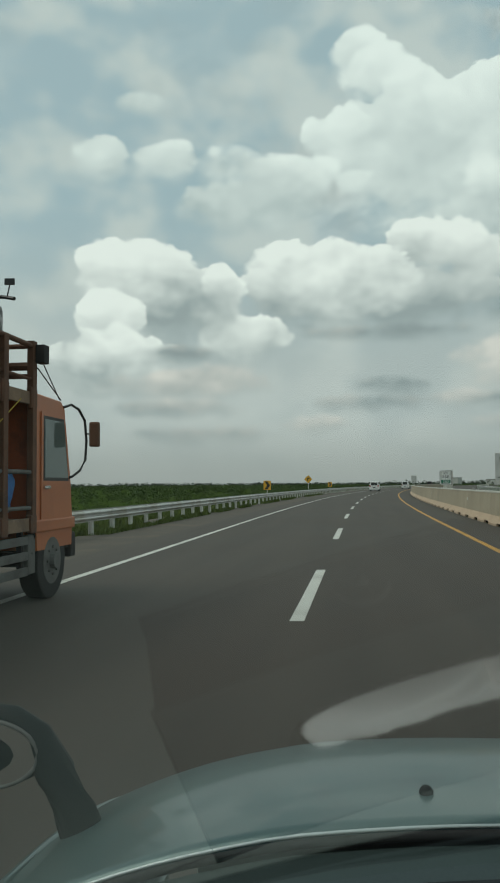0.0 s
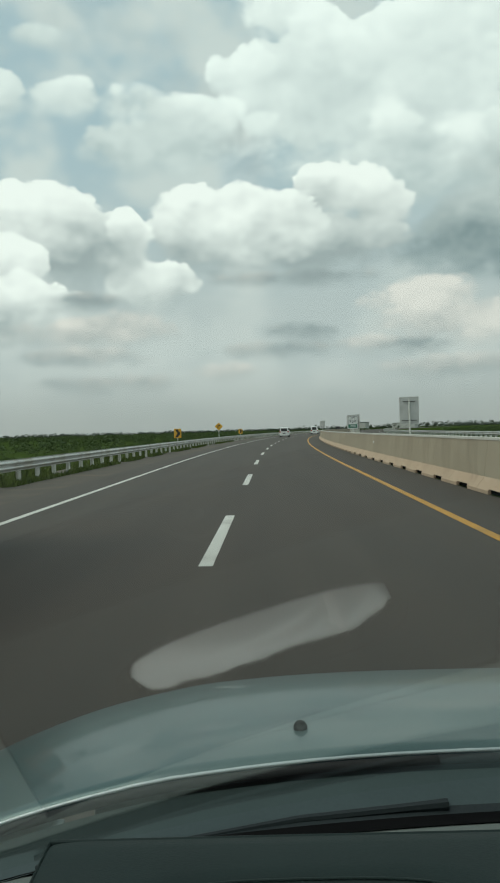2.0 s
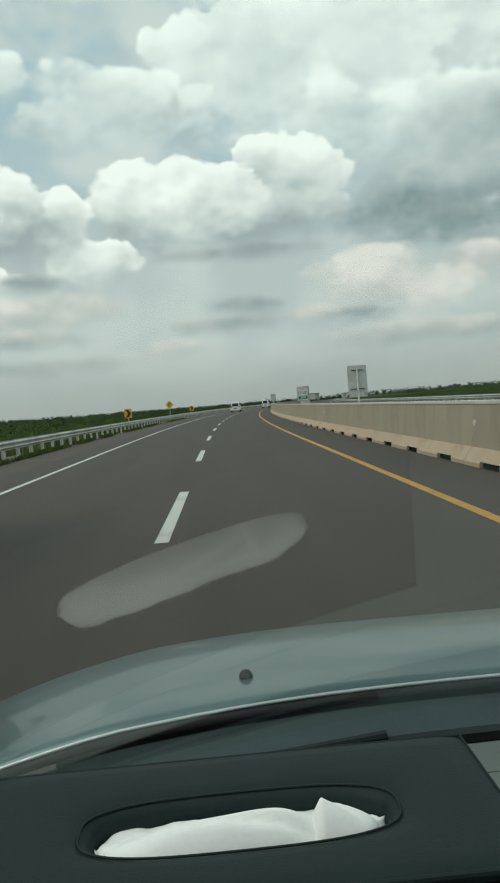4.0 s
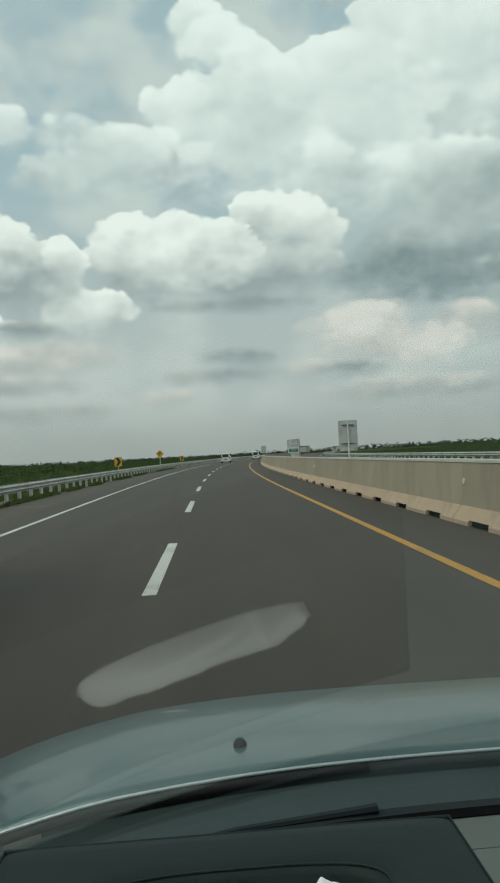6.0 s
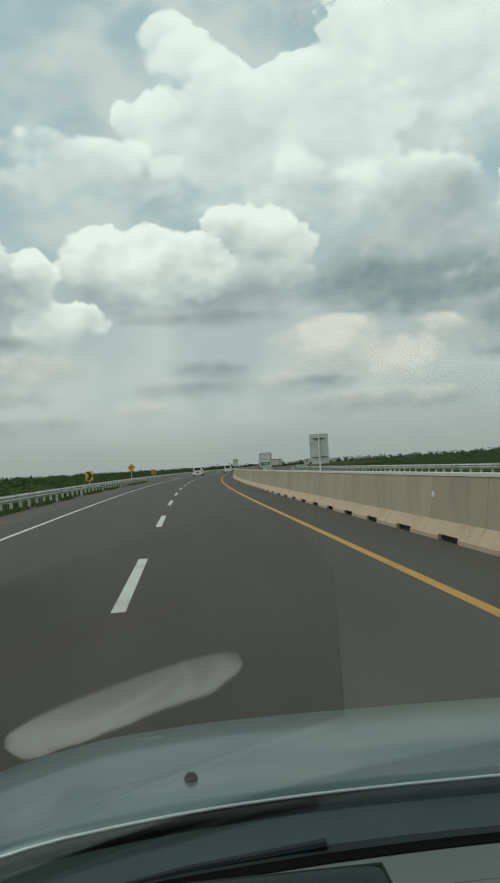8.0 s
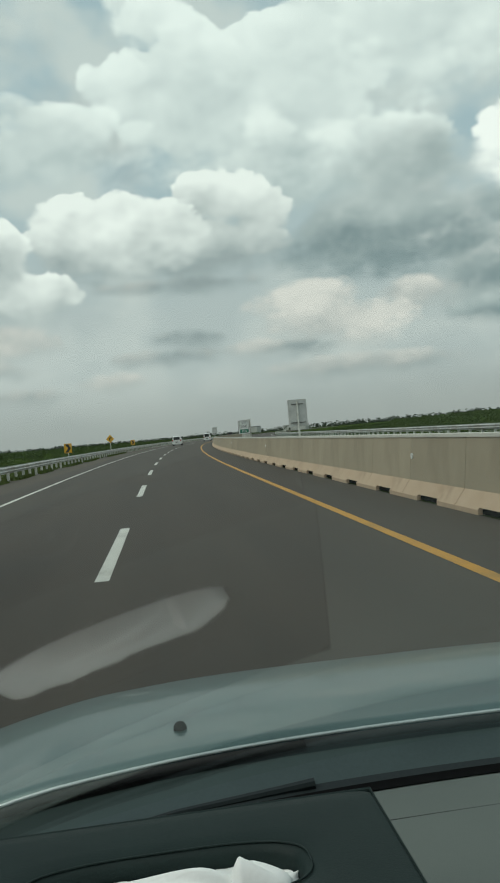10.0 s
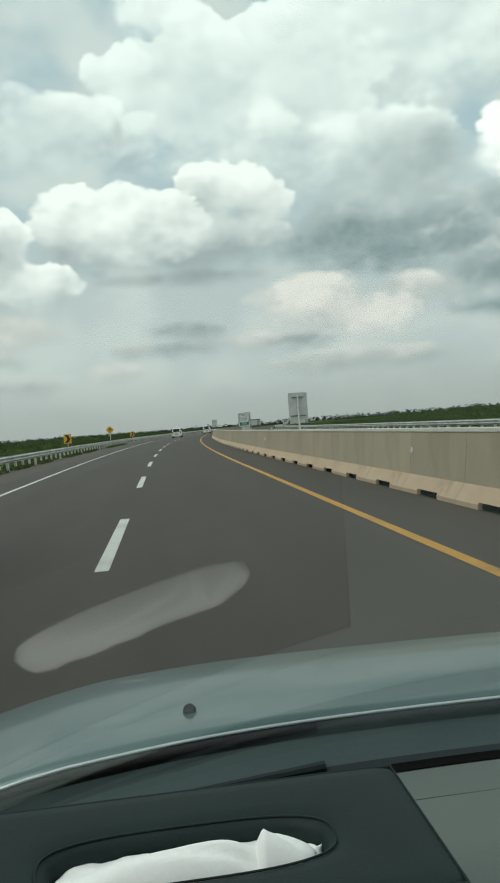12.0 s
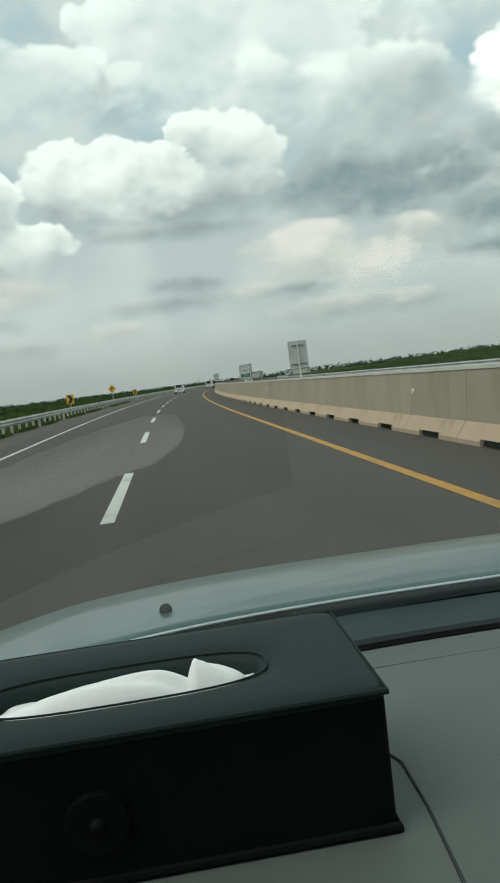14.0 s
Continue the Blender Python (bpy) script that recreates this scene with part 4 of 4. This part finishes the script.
    for name, z in (("lower_deck", 0.93), ("upper_deck", 2.42)):
        deck = part(name, box((-W + 0.02, y0, z), (-0.02, y1, z + 0.05)), CHASSIS, t)
        for k in range(9):
            x = -W + 0.04 + k * (W - 0.08) / 9
            part("plank", box((x + 0.006, y0, z + 0.05), (x + (W - 0.08) / 9 - 0.006, y1, z + 0.08), 0.0), DECK, deck)
        for x in (-W, -0.05):
            part("sill", box((x, y0 - 0.02, z - 0.06), (x + 0.05, y1 + 0.02, z + 0.09), 0.008), DECK, deck)
    # posts with splayed feet and rails
    for x in (-W - 0.03, -0.05):
        for i in range(10):
            y = -1.36 - i * 0.79
            b = box((x, y - 0.06, 0.84), (x + 0.08, y + 0.06, 3.06 if i else 3.12), 0.01)
            put_box(b, (x - 0.002, y - 0.09, 0.84), (x + 0.082, y + 0.09, 1.06), 0.03)
            put_box(b, (x - 0.002, y - 0.10, 2.30), (x + 0.082, y + 0.10, 2.58), 0.05)
            part("post", b, RUST, t)
        for z, r in ((3.06, 0.034), (2.66, 0.02), (1.56, 0.026), (1.14, 0.024)):
            part("rail", tube([(x + 0.04, -1.36, z), (x + 0.04, y0 + 0.05, z)], r), RUST if z > 2 else GUARD, t)
    for z in (3.06, 2.82, 2.7):
        part("cross_rail", tube([(-W, -1.36, z), (0.0, -1.36, z)], 0.03 if z != 2.82 else 0.05), RUST, t)
    part("corner_box", box((0.02, -1.36, 2.86), (0.14, -1.20, 3.08), 0.01), CHASSIS, t)
    # side guard rails
    for z in (0.40, 0.58, 0.76):
        part("side_guard", box((-0.06, -5.9, z - 0.05), (-0.02, -1.42, z + 0.05), 0.01), GUARD, t)
    for y in (-1.5, -2.9, -4.3, -5.7):
        part("guard_bracket", box((-0.12, y - 0.03, 0.34), (-0.06, y + 0.03, 0.95), 0.0), CHASSIS, t)
    part("mud_plate", box((-0.1, -1.42, 0.36), (-0.02, -1.2, 0.82), 0.02), GUARD, t)
    part("rope", tube([(0.05, -1.34, 3.0), (0.02, -0.55, 2.5)], 0.008, 6), ROPE, t)
    part("rope", tube([(0.05, -1.34, 2.8), (0.02, -0.5, 2.5)], 0.008, 6), ROPE, t)
    part("strap", tube([(0.0, -1.7, 2.4), (0.04, -3.2, 1.6), (0.02, -4.2, 0.95)], 0.006, 6), YELLOW_STRAP, t)
    return t


def flat_box(x, pts, thick):
    """A panel on the flank: outline in (y, z), facing +x."""
    bm = bmesh.new()
    a = [bm.verts.new((x, y, z)) for y, z in pts]
    b = [bm.verts.new((x + thick, y, z)) for y, z in pts]
    n = len(pts)
    bm.faces.new(a)
    bm.faces.new(b[::-1])
    for i in range(n):
        bm.faces.new((a[i], b[i], b[(i + 1) % n], a[(i + 1) % n]))
    bmesh.ops.recalc_face_normals(bm, faces=bm.faces)
    return bm


def arch(x, y, z, r, depth, thick):
    bm = bmesh.new()
    pts = [(r * math.cos(radians(a)), r * math.sin(radians(a))) for a in range(10, 171, 20)]
    put_tube(bm, [(x - depth / 2, y + p, z + q) for p, q in pts], thick, 8)
    return bm


TRUCK_AT = Matrix.Translation((-3.92, 10.6, 0.0))
carrier_truck(TRUCK_AT)
for x, y, z, turn in ((-0.38, -2.1, 2.5, 6), (-1.1, -2.1, 2.5, -7), (-0.45, -4.4, 2.5, 174), (-1.5, -4.6, 2.5, 5), (-0.45, -3.2, 1.01, 4), (-1.15, -2.75, 1.01, 176), (-0.5, -5.2, 1.01, 0)):
    motorcycle(TRUCK_AT @ pose(x, y, z, 0, 0, turn))
tarp = bmesh.new()
bmesh.ops.create_icosphere(tarp, subdivisions=4, radius=1.0)
for v in tarp.verts:
    f = 1 + 0.16 * noise.noise(v.co * 2.2) + 0.05 * noise.noise(v.co * 7)
    v.co = Vector((v.co.x * 0.32 * f, v.co.y * 0.32 * f, max(-0.33, v.co.z * 0.46 * f)))
tagged(part("tarpaulin_bundle", tarp, BLUE_TARP, None, smooth=True, at=TRUCK_AT @ Matrix.Translation((-0.42, -1.75, 1.01 + 0.33))), "crumpled blue tarpaulin bundle on the truck deck", "tarpaulin")
tagged(part("carton", box((-0.2, -0.16, 0), (0.2, 0.16, 0.36), 0.01), CARD, None, at=TRUCK_AT @ Matrix.Translation((-0.3, -2.35, 1.01))), "straw-coloured cardboard carton on the truck deck", "carton")

# pale buildings far off at the end of the road
for x, y, wdt, h in ((-150, 900, 14, 8), (-118, 960, 20, 6), (-200, 1100, 30, 7)):
    b = thing("far_building", on_road(x, y, -1.0), "pale low building far off on the horizon", "building", "far buildings")
    part("wall", box((-wdt / 2, -6, 0), (wdt / 2, 6, h)), FAR_WALL, b)
    part("roof", box((-wdt / 2 - 0.5, -6.5, h), (wdt / 2 + 0.5, 6.5, h + 0.6)), GUARD, b)

# ---- the car that the camera rides in ----
CX = 0.37                      # middle of the car
HALF = 0.93


def hood_z(x, y):
    d = abs(x - CX)
    u = y - 0.93
    z = 1.027 - 0.2375 * u * u - 0.2 * d ** 3.5
    z += 0.0015 * math.exp(-((d - 0.52) / 0.05) ** 2)          # soft crease
    if y > 1.85:
        z -= 1.6 * (y - 1.85) ** 2
    return z


def rear_y(x):
    return 0.952 - 0.095 * (x - CX) ** 2


def glass_z(x, y):
    return 1.4514 - 0.513 * y + 0.222 * (0.137 - (x - CX) ** 2)


car = thing("car", label="grey-blue metallic car with black cowl, wipers and grained dashboard", category="car")
hx = span(CX - 0.88, CX + 0.88, 53)
hood_me = grid_mesh("hood", hx, span(0, 1, 41), lambda x, v: (x, rear_y(x) + v * (2.12 - rear_y(x) - 0.25 * (x - CX) ** 2), hood_z(x, rear_y(x) + v * (2.12 - rear_y(x) - 0.25 * (x - CX) ** 2))))
hood = mesh_part("hood", hood_me, CAR_PAINT, car, smooth=True)
sol = hood.modifiers.new("thickness", "SOLIDIFY")
sol.thickness, sol.offset = 0.012, -1
lip = part("hood_edge", tube([(x, rear_y(x) - 0.003, hood_z(x, rear_y(x)) - 0.001) for x in span(CX - 0.87, CX + 0.87, 44)], 0.0021, 8), LIP, hood, "rear edge of the hood with its highlight painted in", smooth=True)
part("edge_seal", tube([(x, rear_y(x) - 0.007, hood_z(x, rear_y(x)) - 0.0085) for x in span(CX - 0.87, CX + 0.87, 44)], 0.0055, 8), RUBBER, hood, smooth=True)
for s in (-1, 1):
    # wings fall away beside the hood
    def wing(u, y):
        a = radians(90 * u)
        x = CX + s * (0.884 + 0.06 * math.sin(a))
        return (x, y, hood_z(CX + 0.88, min(y, 1.9)) - 0.012 - 0.42 * (1 - math.cos(a)) ** 1.2)
    part_me = grid_mesh("wing", span(0, 1, 12), span(0.55, 2.02, 30), wing)
    wg = mesh_part("wing", part_me, CAR_PAINT, car, smooth=True)
    so = wg.modifiers.new("thickness", "SOLIDIFY")
    so.thickness = 0.01
    part("side_panel", box((CX + s * 0.925 - 0.015, -2.35, 0.3), (CX + s * 0.925 + 0.015, 0.62, 0.97), 0.01), CAR_PAINT, car)
    part("wing_side", box((CX + s * 0.925 - 0.015, 1.55, 0.3), (CX + s * 0.925 + 0.015, 2.0, 0.46), 0.01), CAR_PAINT, car)
    for y in (1.22, -1.5):
        wheel("wheel", car, CX + s * 0.80, y, 0.33, 0.21, s)
    # pillars: front, middle, rear
    part("front_pillar", tube([(CX + s * 0.80, 0.66, 1.0), (CX + s * 0.74, 0.20, 1.26), (CX + s * 0.68, -0.22, 1.50)], 0.045, 10), CABIN, car)
    part("middle_pillar", box((CX + s * 0.80 - 0.05, -0.85, 0.95), (CX + s * 0.80 + 0.05, -0.72, 1.55), 0.02), CABIN, car)
    part("rear_pillar", box((CX + s * 0.80 - 0.06, -2.25, 0.95), (CX + s * 0.80 + 0.06, -1.95, 1.55), 0.02), CABIN, car)
part("nose", box((CX - 0.85, 2.0, 0.28), (CX + 0.85, 2.12, 0.66), 0.04), CAR_PAINT, car)
part("roof", box((CX - 0.80, -2.3, 1.52), (CX + 0.80, -0.26, 1.60), 0.03), CAR_PAINT, car)
part("roof_lining", box((CX - 0.78, -2.28, 1.49), (CX + 0.78, -0.24, 1.518), 0.01), CABIN, car)
part("rear_wall", box((CX - 0.9, -2.36, 0.3), (CX + 0.9, -2.30, 1.54), 0.02), CABIN, car)
part("cabin_floor", box((CX - 0.9, -2.3, 0.24), (CX + 0.9, 0.9, 0.30), 0.01), CABIN, car)
part("firewall", box((CX - 0.85, 0.80, 0.3), (CX + 0.85, 0.83, 0.93), 0.01), CABIN, car)
for x in (CX - 0.38, CX + 0.38):
    seat = part("front_seat", box((x - 0.25, -1.05, 0.36), (x + 0.25, -0.5, 0.60), 0.06), CABIN, car)
    part("backrest", box((x - 0.25, -1.22, 0.55), (x + 0.25, -1.05, 1.15), 0.06, pose(0, 0, 0)), CABIN, seat)

# cowl between hood and glass, with a lower ledge and a ribbed vent
def cowl_pt(x, v):
    y = (rear_y(x) - 0.012) - v * (0.115 + 0.16 * (x - CX) ** 2)
    z = hood_z(x, rear_y(x)) - 0.018 - 0.034 * math.sin(v * math.pi * 0.5)
    return (x, y, z)


cowl = mesh_part("cowl", grid_mesh("cowl", span(CX - 0.78, CX + 0.78, 60), span(0, 0.36, 6), cowl_pt), COWL, car, "grey weathered cowl panel", smooth=True)
mesh_part("cowl_vent", grid_mesh("cowl_vent", span(CX - 0.78, CX + 0.78, 60), span(0.36, 1, 9), cowl_pt), PLASTIC, car, "black air intake below the windscreen", smooth=True)
arm_pts = [(0.155, 0.89, 0.992), (0.12, 0.888, 0.990), (0.0, 0.878, 0.984), (-0.26, 0.84, 0.958)]
wiper = part("wiper", tube(arm_pts, [0.0065, 0.0055, 0.0045, 0.003], 8), PLASTIC, car, "black windscreen wiper at rest")


# washer jets
for x in (0.009, 2 * CX - 0.009):
    z = hood_z(x, 1.038)
    jet = bmesh.new()
    put_tube(jet, [(x, 1.038, z - 0.003), (x, 1.038, z + 0.004), (x, 1.037, z + 0.0065), (x, 1.036, z + 0.0082)], [0.0086, 0.0084, 0.0066, 0.0035], 14)
    part("washer_jet", jet, RUBBER, hood, "small black washer jet", smooth=True)

# windscreen
def glass_pt(u, v):
    bottom, top = 0.885 - 0.2 * (u - CX) ** 2, -0.22 - 0.05 * (u - CX) ** 2
    y = bottom + (top - bottom) * v
    return (u, y, glass_z(u, y))


glass = mesh_part("windscreen", grid_mesh("windscreen", span(CX - 0.74, CX + 0.74, 50), span(0, 1, 40), glass_pt), GLASS, car, smooth=True)
glass.visible_shadow = False

# dashboard: grained top that falls towards the glass, rolled edge towards the seats
def dash_pt(x, v):
    prof = [(0.885, 0.988), (0.80, 1.004), (0.70, 1.022), (0.60, 1.038), (0.50, 1.048), (0.42, 1.0515), (0.34, 1.052), (0.29, 1.045), (0.262, 1.02), (0.255, 0.97), (0.27, 0.86), (0.33, 0.6)]
    i = min(int(v), len(prof) - 2)
    f = v - i
    y = prof[i][0] + (prof[i + 1][0] - prof[i][0]) * f
    z = prof[i][1] + (prof[i + 1][1] - prof[i][1]) * f
    y -= 0.24 * (x - CX) ** 2 * (y / 0.9)
    return (x, y, min(z - 0.02 * max(0, abs(x - CX) - 0.5), glass_z(x, y) - 0.012))


dash = mesh_part("dashboard", grid_mesh("dashboard", span(CX - 0.78, CX + 0.78, 40), span(0, 11, 45), dash_pt), DASH, car, "grey grained dashboard top", smooth=True)
part("seam", tube([(0.13, 0.555, 1.0425), (0.157, 0.52, 1.046), (0.168, 0.48, 1.0493), (0.166, 0.42, 1.0515), (0.160, 0.34, 1.052), (0.157, 0.30, 1.0468)], 0.0011, 6), SEAM, dash)
part("seam", tube([(x, 0.742 - 0.10 * (x - CX) ** 2, 1.0142) for x in span(-0.3, 1.0, 20)], 0.0005, 6), CABIN, dash)
slot_me = grid_mesh("vent_slot", span(CX - 0.74, CX + 0.7, 50), span(0.0, 0.42, 4), lambda x, v: Vector(dash_pt(x, v)) + Vector((0, 0, 0.0015)))
mesh_part("vent_slot", slot_me, SLOT_BLACK, dash, "black defroster slot")

# small parking mirror on the left wing
mir = part("parking_mirror", tube([(-0.452, 1.15, 0.84), (-0.456, 1.15, 0.885), (-0.474, 1.15, 0.93), (-0.503, 1.15, 0.985), (-0.533, 1.15, 1.035), (-0.568, 1.15, 1.06), (-0.61, 1.15, 1.066)], [0.033, 0.032, 0.030, 0.028, 0.024, 0.019, 0.016], 12), PLASTIC, car, "dark parking mirror on a stalk", smooth=True)
head = bmesh.new()
bmesh.ops.create_uvsphere(head, u_segments=24, v_segments=14, radius=1.0, matrix=Matrix.Translation((-0.60, 1.165, 1.015)) @ Matrix.Diagonal((0.088, 0.045, 0.055, 1)))
part("mirror_head", head, PLASTIC, mir, smooth=True)
part("mirror_ring", tube([(-0.60 + 0.078 * math.cos(a), 1.128, 1.015 + 0.047 * math.sin(a)) for a in [2 * math.pi * i / 32 for i in range(32)]], 0.0035, 8, True), GUARD, mir, "grey ring", smooth=True)
disc = bmesh.new()
bmesh.ops.create_circle(disc, cap_ends=True, segments=32, radius=1.0, matrix=Matrix.Translation((-0.60, 1.126, 1.015)) @ Matrix.Rotation(radians(90), 4, "X") @ Matrix.Diagonal((0.076, 0.045, 1, 1)))
part("mirror_face", disc, MIRROR, mir)

# ---- on the dashboard: tissue box and tissue ----
BOX_AT = pose(-0.006, 0.468, 1.0525, 1.6, 0, 1.0)
BL, BW, BH = 0.149, 0.071, 0.0845


def ring(bm, a, b, z, power, n=72):
    out = []
    for i in range(n):
        t = 2 * math.pi * i / n
        c, s = math.cos(t), math.sin(t)
        out.append(bm.verts.new((a * math.copysign(abs(c) ** (2 / power), c), b * math.copysign(abs(s) ** (2 / power), s), z)))
    return out


def skin(bm, rings, cap_first=False, cap_last=False):
    for p, q in zip(rings, rings[1:]):
        n = len(p)
        for i in range(n):
            bm.faces.new((p[i], p[(i + 1) % n], q[(i + 1) % n], q[i]))
    if cap_first:
        bm.faces.new(rings[0][::-1])
    if cap_last:
        bm.faces.new(rings[-1])
    return bm


tbox = thing("tissue_box", BOX_AT, "black stitched leatherette tissue box on the dashboard", "tissue box")
bm = bmesh.new()
skin(bm, [ring(bm, BL, BW, 0.0, 30), ring(bm, BL, BW, BH - 0.004, 30)], True)
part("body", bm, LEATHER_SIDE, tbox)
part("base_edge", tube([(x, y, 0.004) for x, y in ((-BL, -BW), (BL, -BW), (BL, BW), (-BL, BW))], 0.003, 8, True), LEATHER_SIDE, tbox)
bm = bmesh.new()
SX, SY, OX, OY = 0.080, 0.0255, 0.005, -0.004
rings = [ring(bm, BL + 0.0005, BW + 0.0005, BH - 0.006, 26), ring(bm, BL + 0.001, BW + 0.001, BH - 0.002, 24), ring(bm, BL - 0.002, BW - 0.002, BH, 20), ring(bm, BL - 0.02, BW - 0.012, BH + 0.0008, 12),
         ring(bm, SX + 0.024, SY + 0.015, BH + 0.001, 4), ring(bm, SX + 0.012, SY + 0.008, BH - 0.0004, 3.2), ring(bm, SX + 0.004, SY + 0.003, BH - 0.0025, 3), ring(bm, SX, SY, BH - 0.007, 3), ring(bm, SX, SY, BH - 0.03, 3)]
for r in rings[4:]:
    for v in r:
        v.co.x += OX
        v.co.y += OY
lid = part("top", skin(bm, rings), LEATHER, tbox, "padded top with a long slot", smooth=True)
seam_ring = [(OX + (SX + 0.007) * math.copysign(abs(math.cos(q)) ** 0.66, math.cos(q)), OY + (SY + 0.0045) * math.copysign(abs(math.sin(q)) ** 0.66, math.sin(q)), BH - 0.0008) for q in [2 * math.pi * i / 64 for i in range(64)]]
part("slot_seam", tube(seam_ring, 0.0007, 6, True), LEATHER, lid, "raised stitched seam round the slot", smooth=True)
part("piping", tube([(x, y, BH - 0.002) for x, y in ((-BL, -BW), (BL, -BW), (BL, BW), (-BL, BW))], 0.0022, 8, True), LEATHER, lid)
knob = bmesh.new()
put_disc(knob, 0.017, -0.003, 0.003, 28, Matrix.Rotation(radians(90), 4, "Z"), 0.001)
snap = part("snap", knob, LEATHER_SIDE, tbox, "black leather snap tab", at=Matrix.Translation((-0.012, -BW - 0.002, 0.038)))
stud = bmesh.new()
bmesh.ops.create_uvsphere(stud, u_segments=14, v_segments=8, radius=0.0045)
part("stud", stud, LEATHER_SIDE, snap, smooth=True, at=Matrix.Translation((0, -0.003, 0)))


def tissue_fold(x0, x1, peak, crest, tilt, round_top):
    """One fold of the paper: a low tent that runs along the slot, with wrinkles."""
    def pt(u, v):
        x = x0 + (x1 - x0) * u
        k = (u / peak if u < peak else (1 - u) / (1 - peak))
        k = min(1, max(0.0, k))
        hgt = crest * (math.sin(k * math.pi / 2) if round_top else k ** 0.65)
        a = (v - 0.5) * 2
        y = -0.0125 + a * (0.001 + 0.0165 * math.sqrt(1 - (1 - min(1, 5.5 * u if round_top else 1, 3 * (1 - u) if not round_top else 1)) ** 2)) + tilt * (u - 0.5) * 0.008
        z = BH - 0.016 + (0.010 + hgt) * (1 - abs(a) ** 2.0)
        wr = 0.0005 * math.sin(x * 90 + 7 * v) + 0.0008 * noise.noise((x * 60, v * 4, crest * 900))
        crease = 0.006 * math.exp(-((a - 0.45 + 0.9 * u) / 0.13) ** 2) * k
        return (x, y, z + wr - crease)
    return pt


def tissue_bed(u, v):
    """The crumpled paper that lies in the slot, with rounded ends."""
    a, b = (u - 0.5) * 2, (v - 0.5) * 2
    end = max(0.0, abs(a) - 0.70) / 0.30
    x = OX + a * (SX - 0.001)
    y = OY + b * (SY - 0.003) * math.sqrt(max(0.0004, 1 - end ** 2))
    ridge = 0.0030 * math.exp(-((b + 0.55 - 0.35 * a) / 0.22) ** 2) - 0.0045 * math.exp(-((b - 0.05 - 0.4 * a + 0.15 * math.sin(5 * a)) / 0.20) ** 2)
    fold = -0.0018 * math.exp(-((a - 0.66 - 0.18 * b) / 0.07) ** 2)
    crumple = 0.0022 * noise.noise((x * 45, y * 90, 2.0)) + 0.0010 * noise.noise((x * 140, y * 200, 5.0))
    return (x, y, BH - 0.0110 + 0.0015 * (1 - b * b) - 0.001 * max(0.0, b) + ridge + fold + crumple)


tissue = thing("tissue", BOX_AT, "crumpled white tissue sticking out of the box", "tissue")
f0 = mesh_part("bed", grid_mesh("bed", span(0, 1, 70), span(0, 1, 26), tissue_bed), TISSUE, tissue, smooth=True)
f1 = mesh_part("fold", grid_mesh("fold", span(0, 1, 40), span(0, 1, 18), tissue_fold(-0.068, 0.050, 0.72, 0.0138, 0.2, True)), TISSUE, tissue, smooth=True)
f2 = mesh_part("fold", grid_mesh("fold", span(0, 1, 30), span(0, 1, 18), tissue_fold(0.043, 0.079, 0.16, 0.0165, -0.3, False)), TISSUE, tissue, smooth=True)
for o in (f0, f1, f2):
    so = o.modifiers.new("thickness", "SOLIDIFY")
    so.thickness = 0.0006
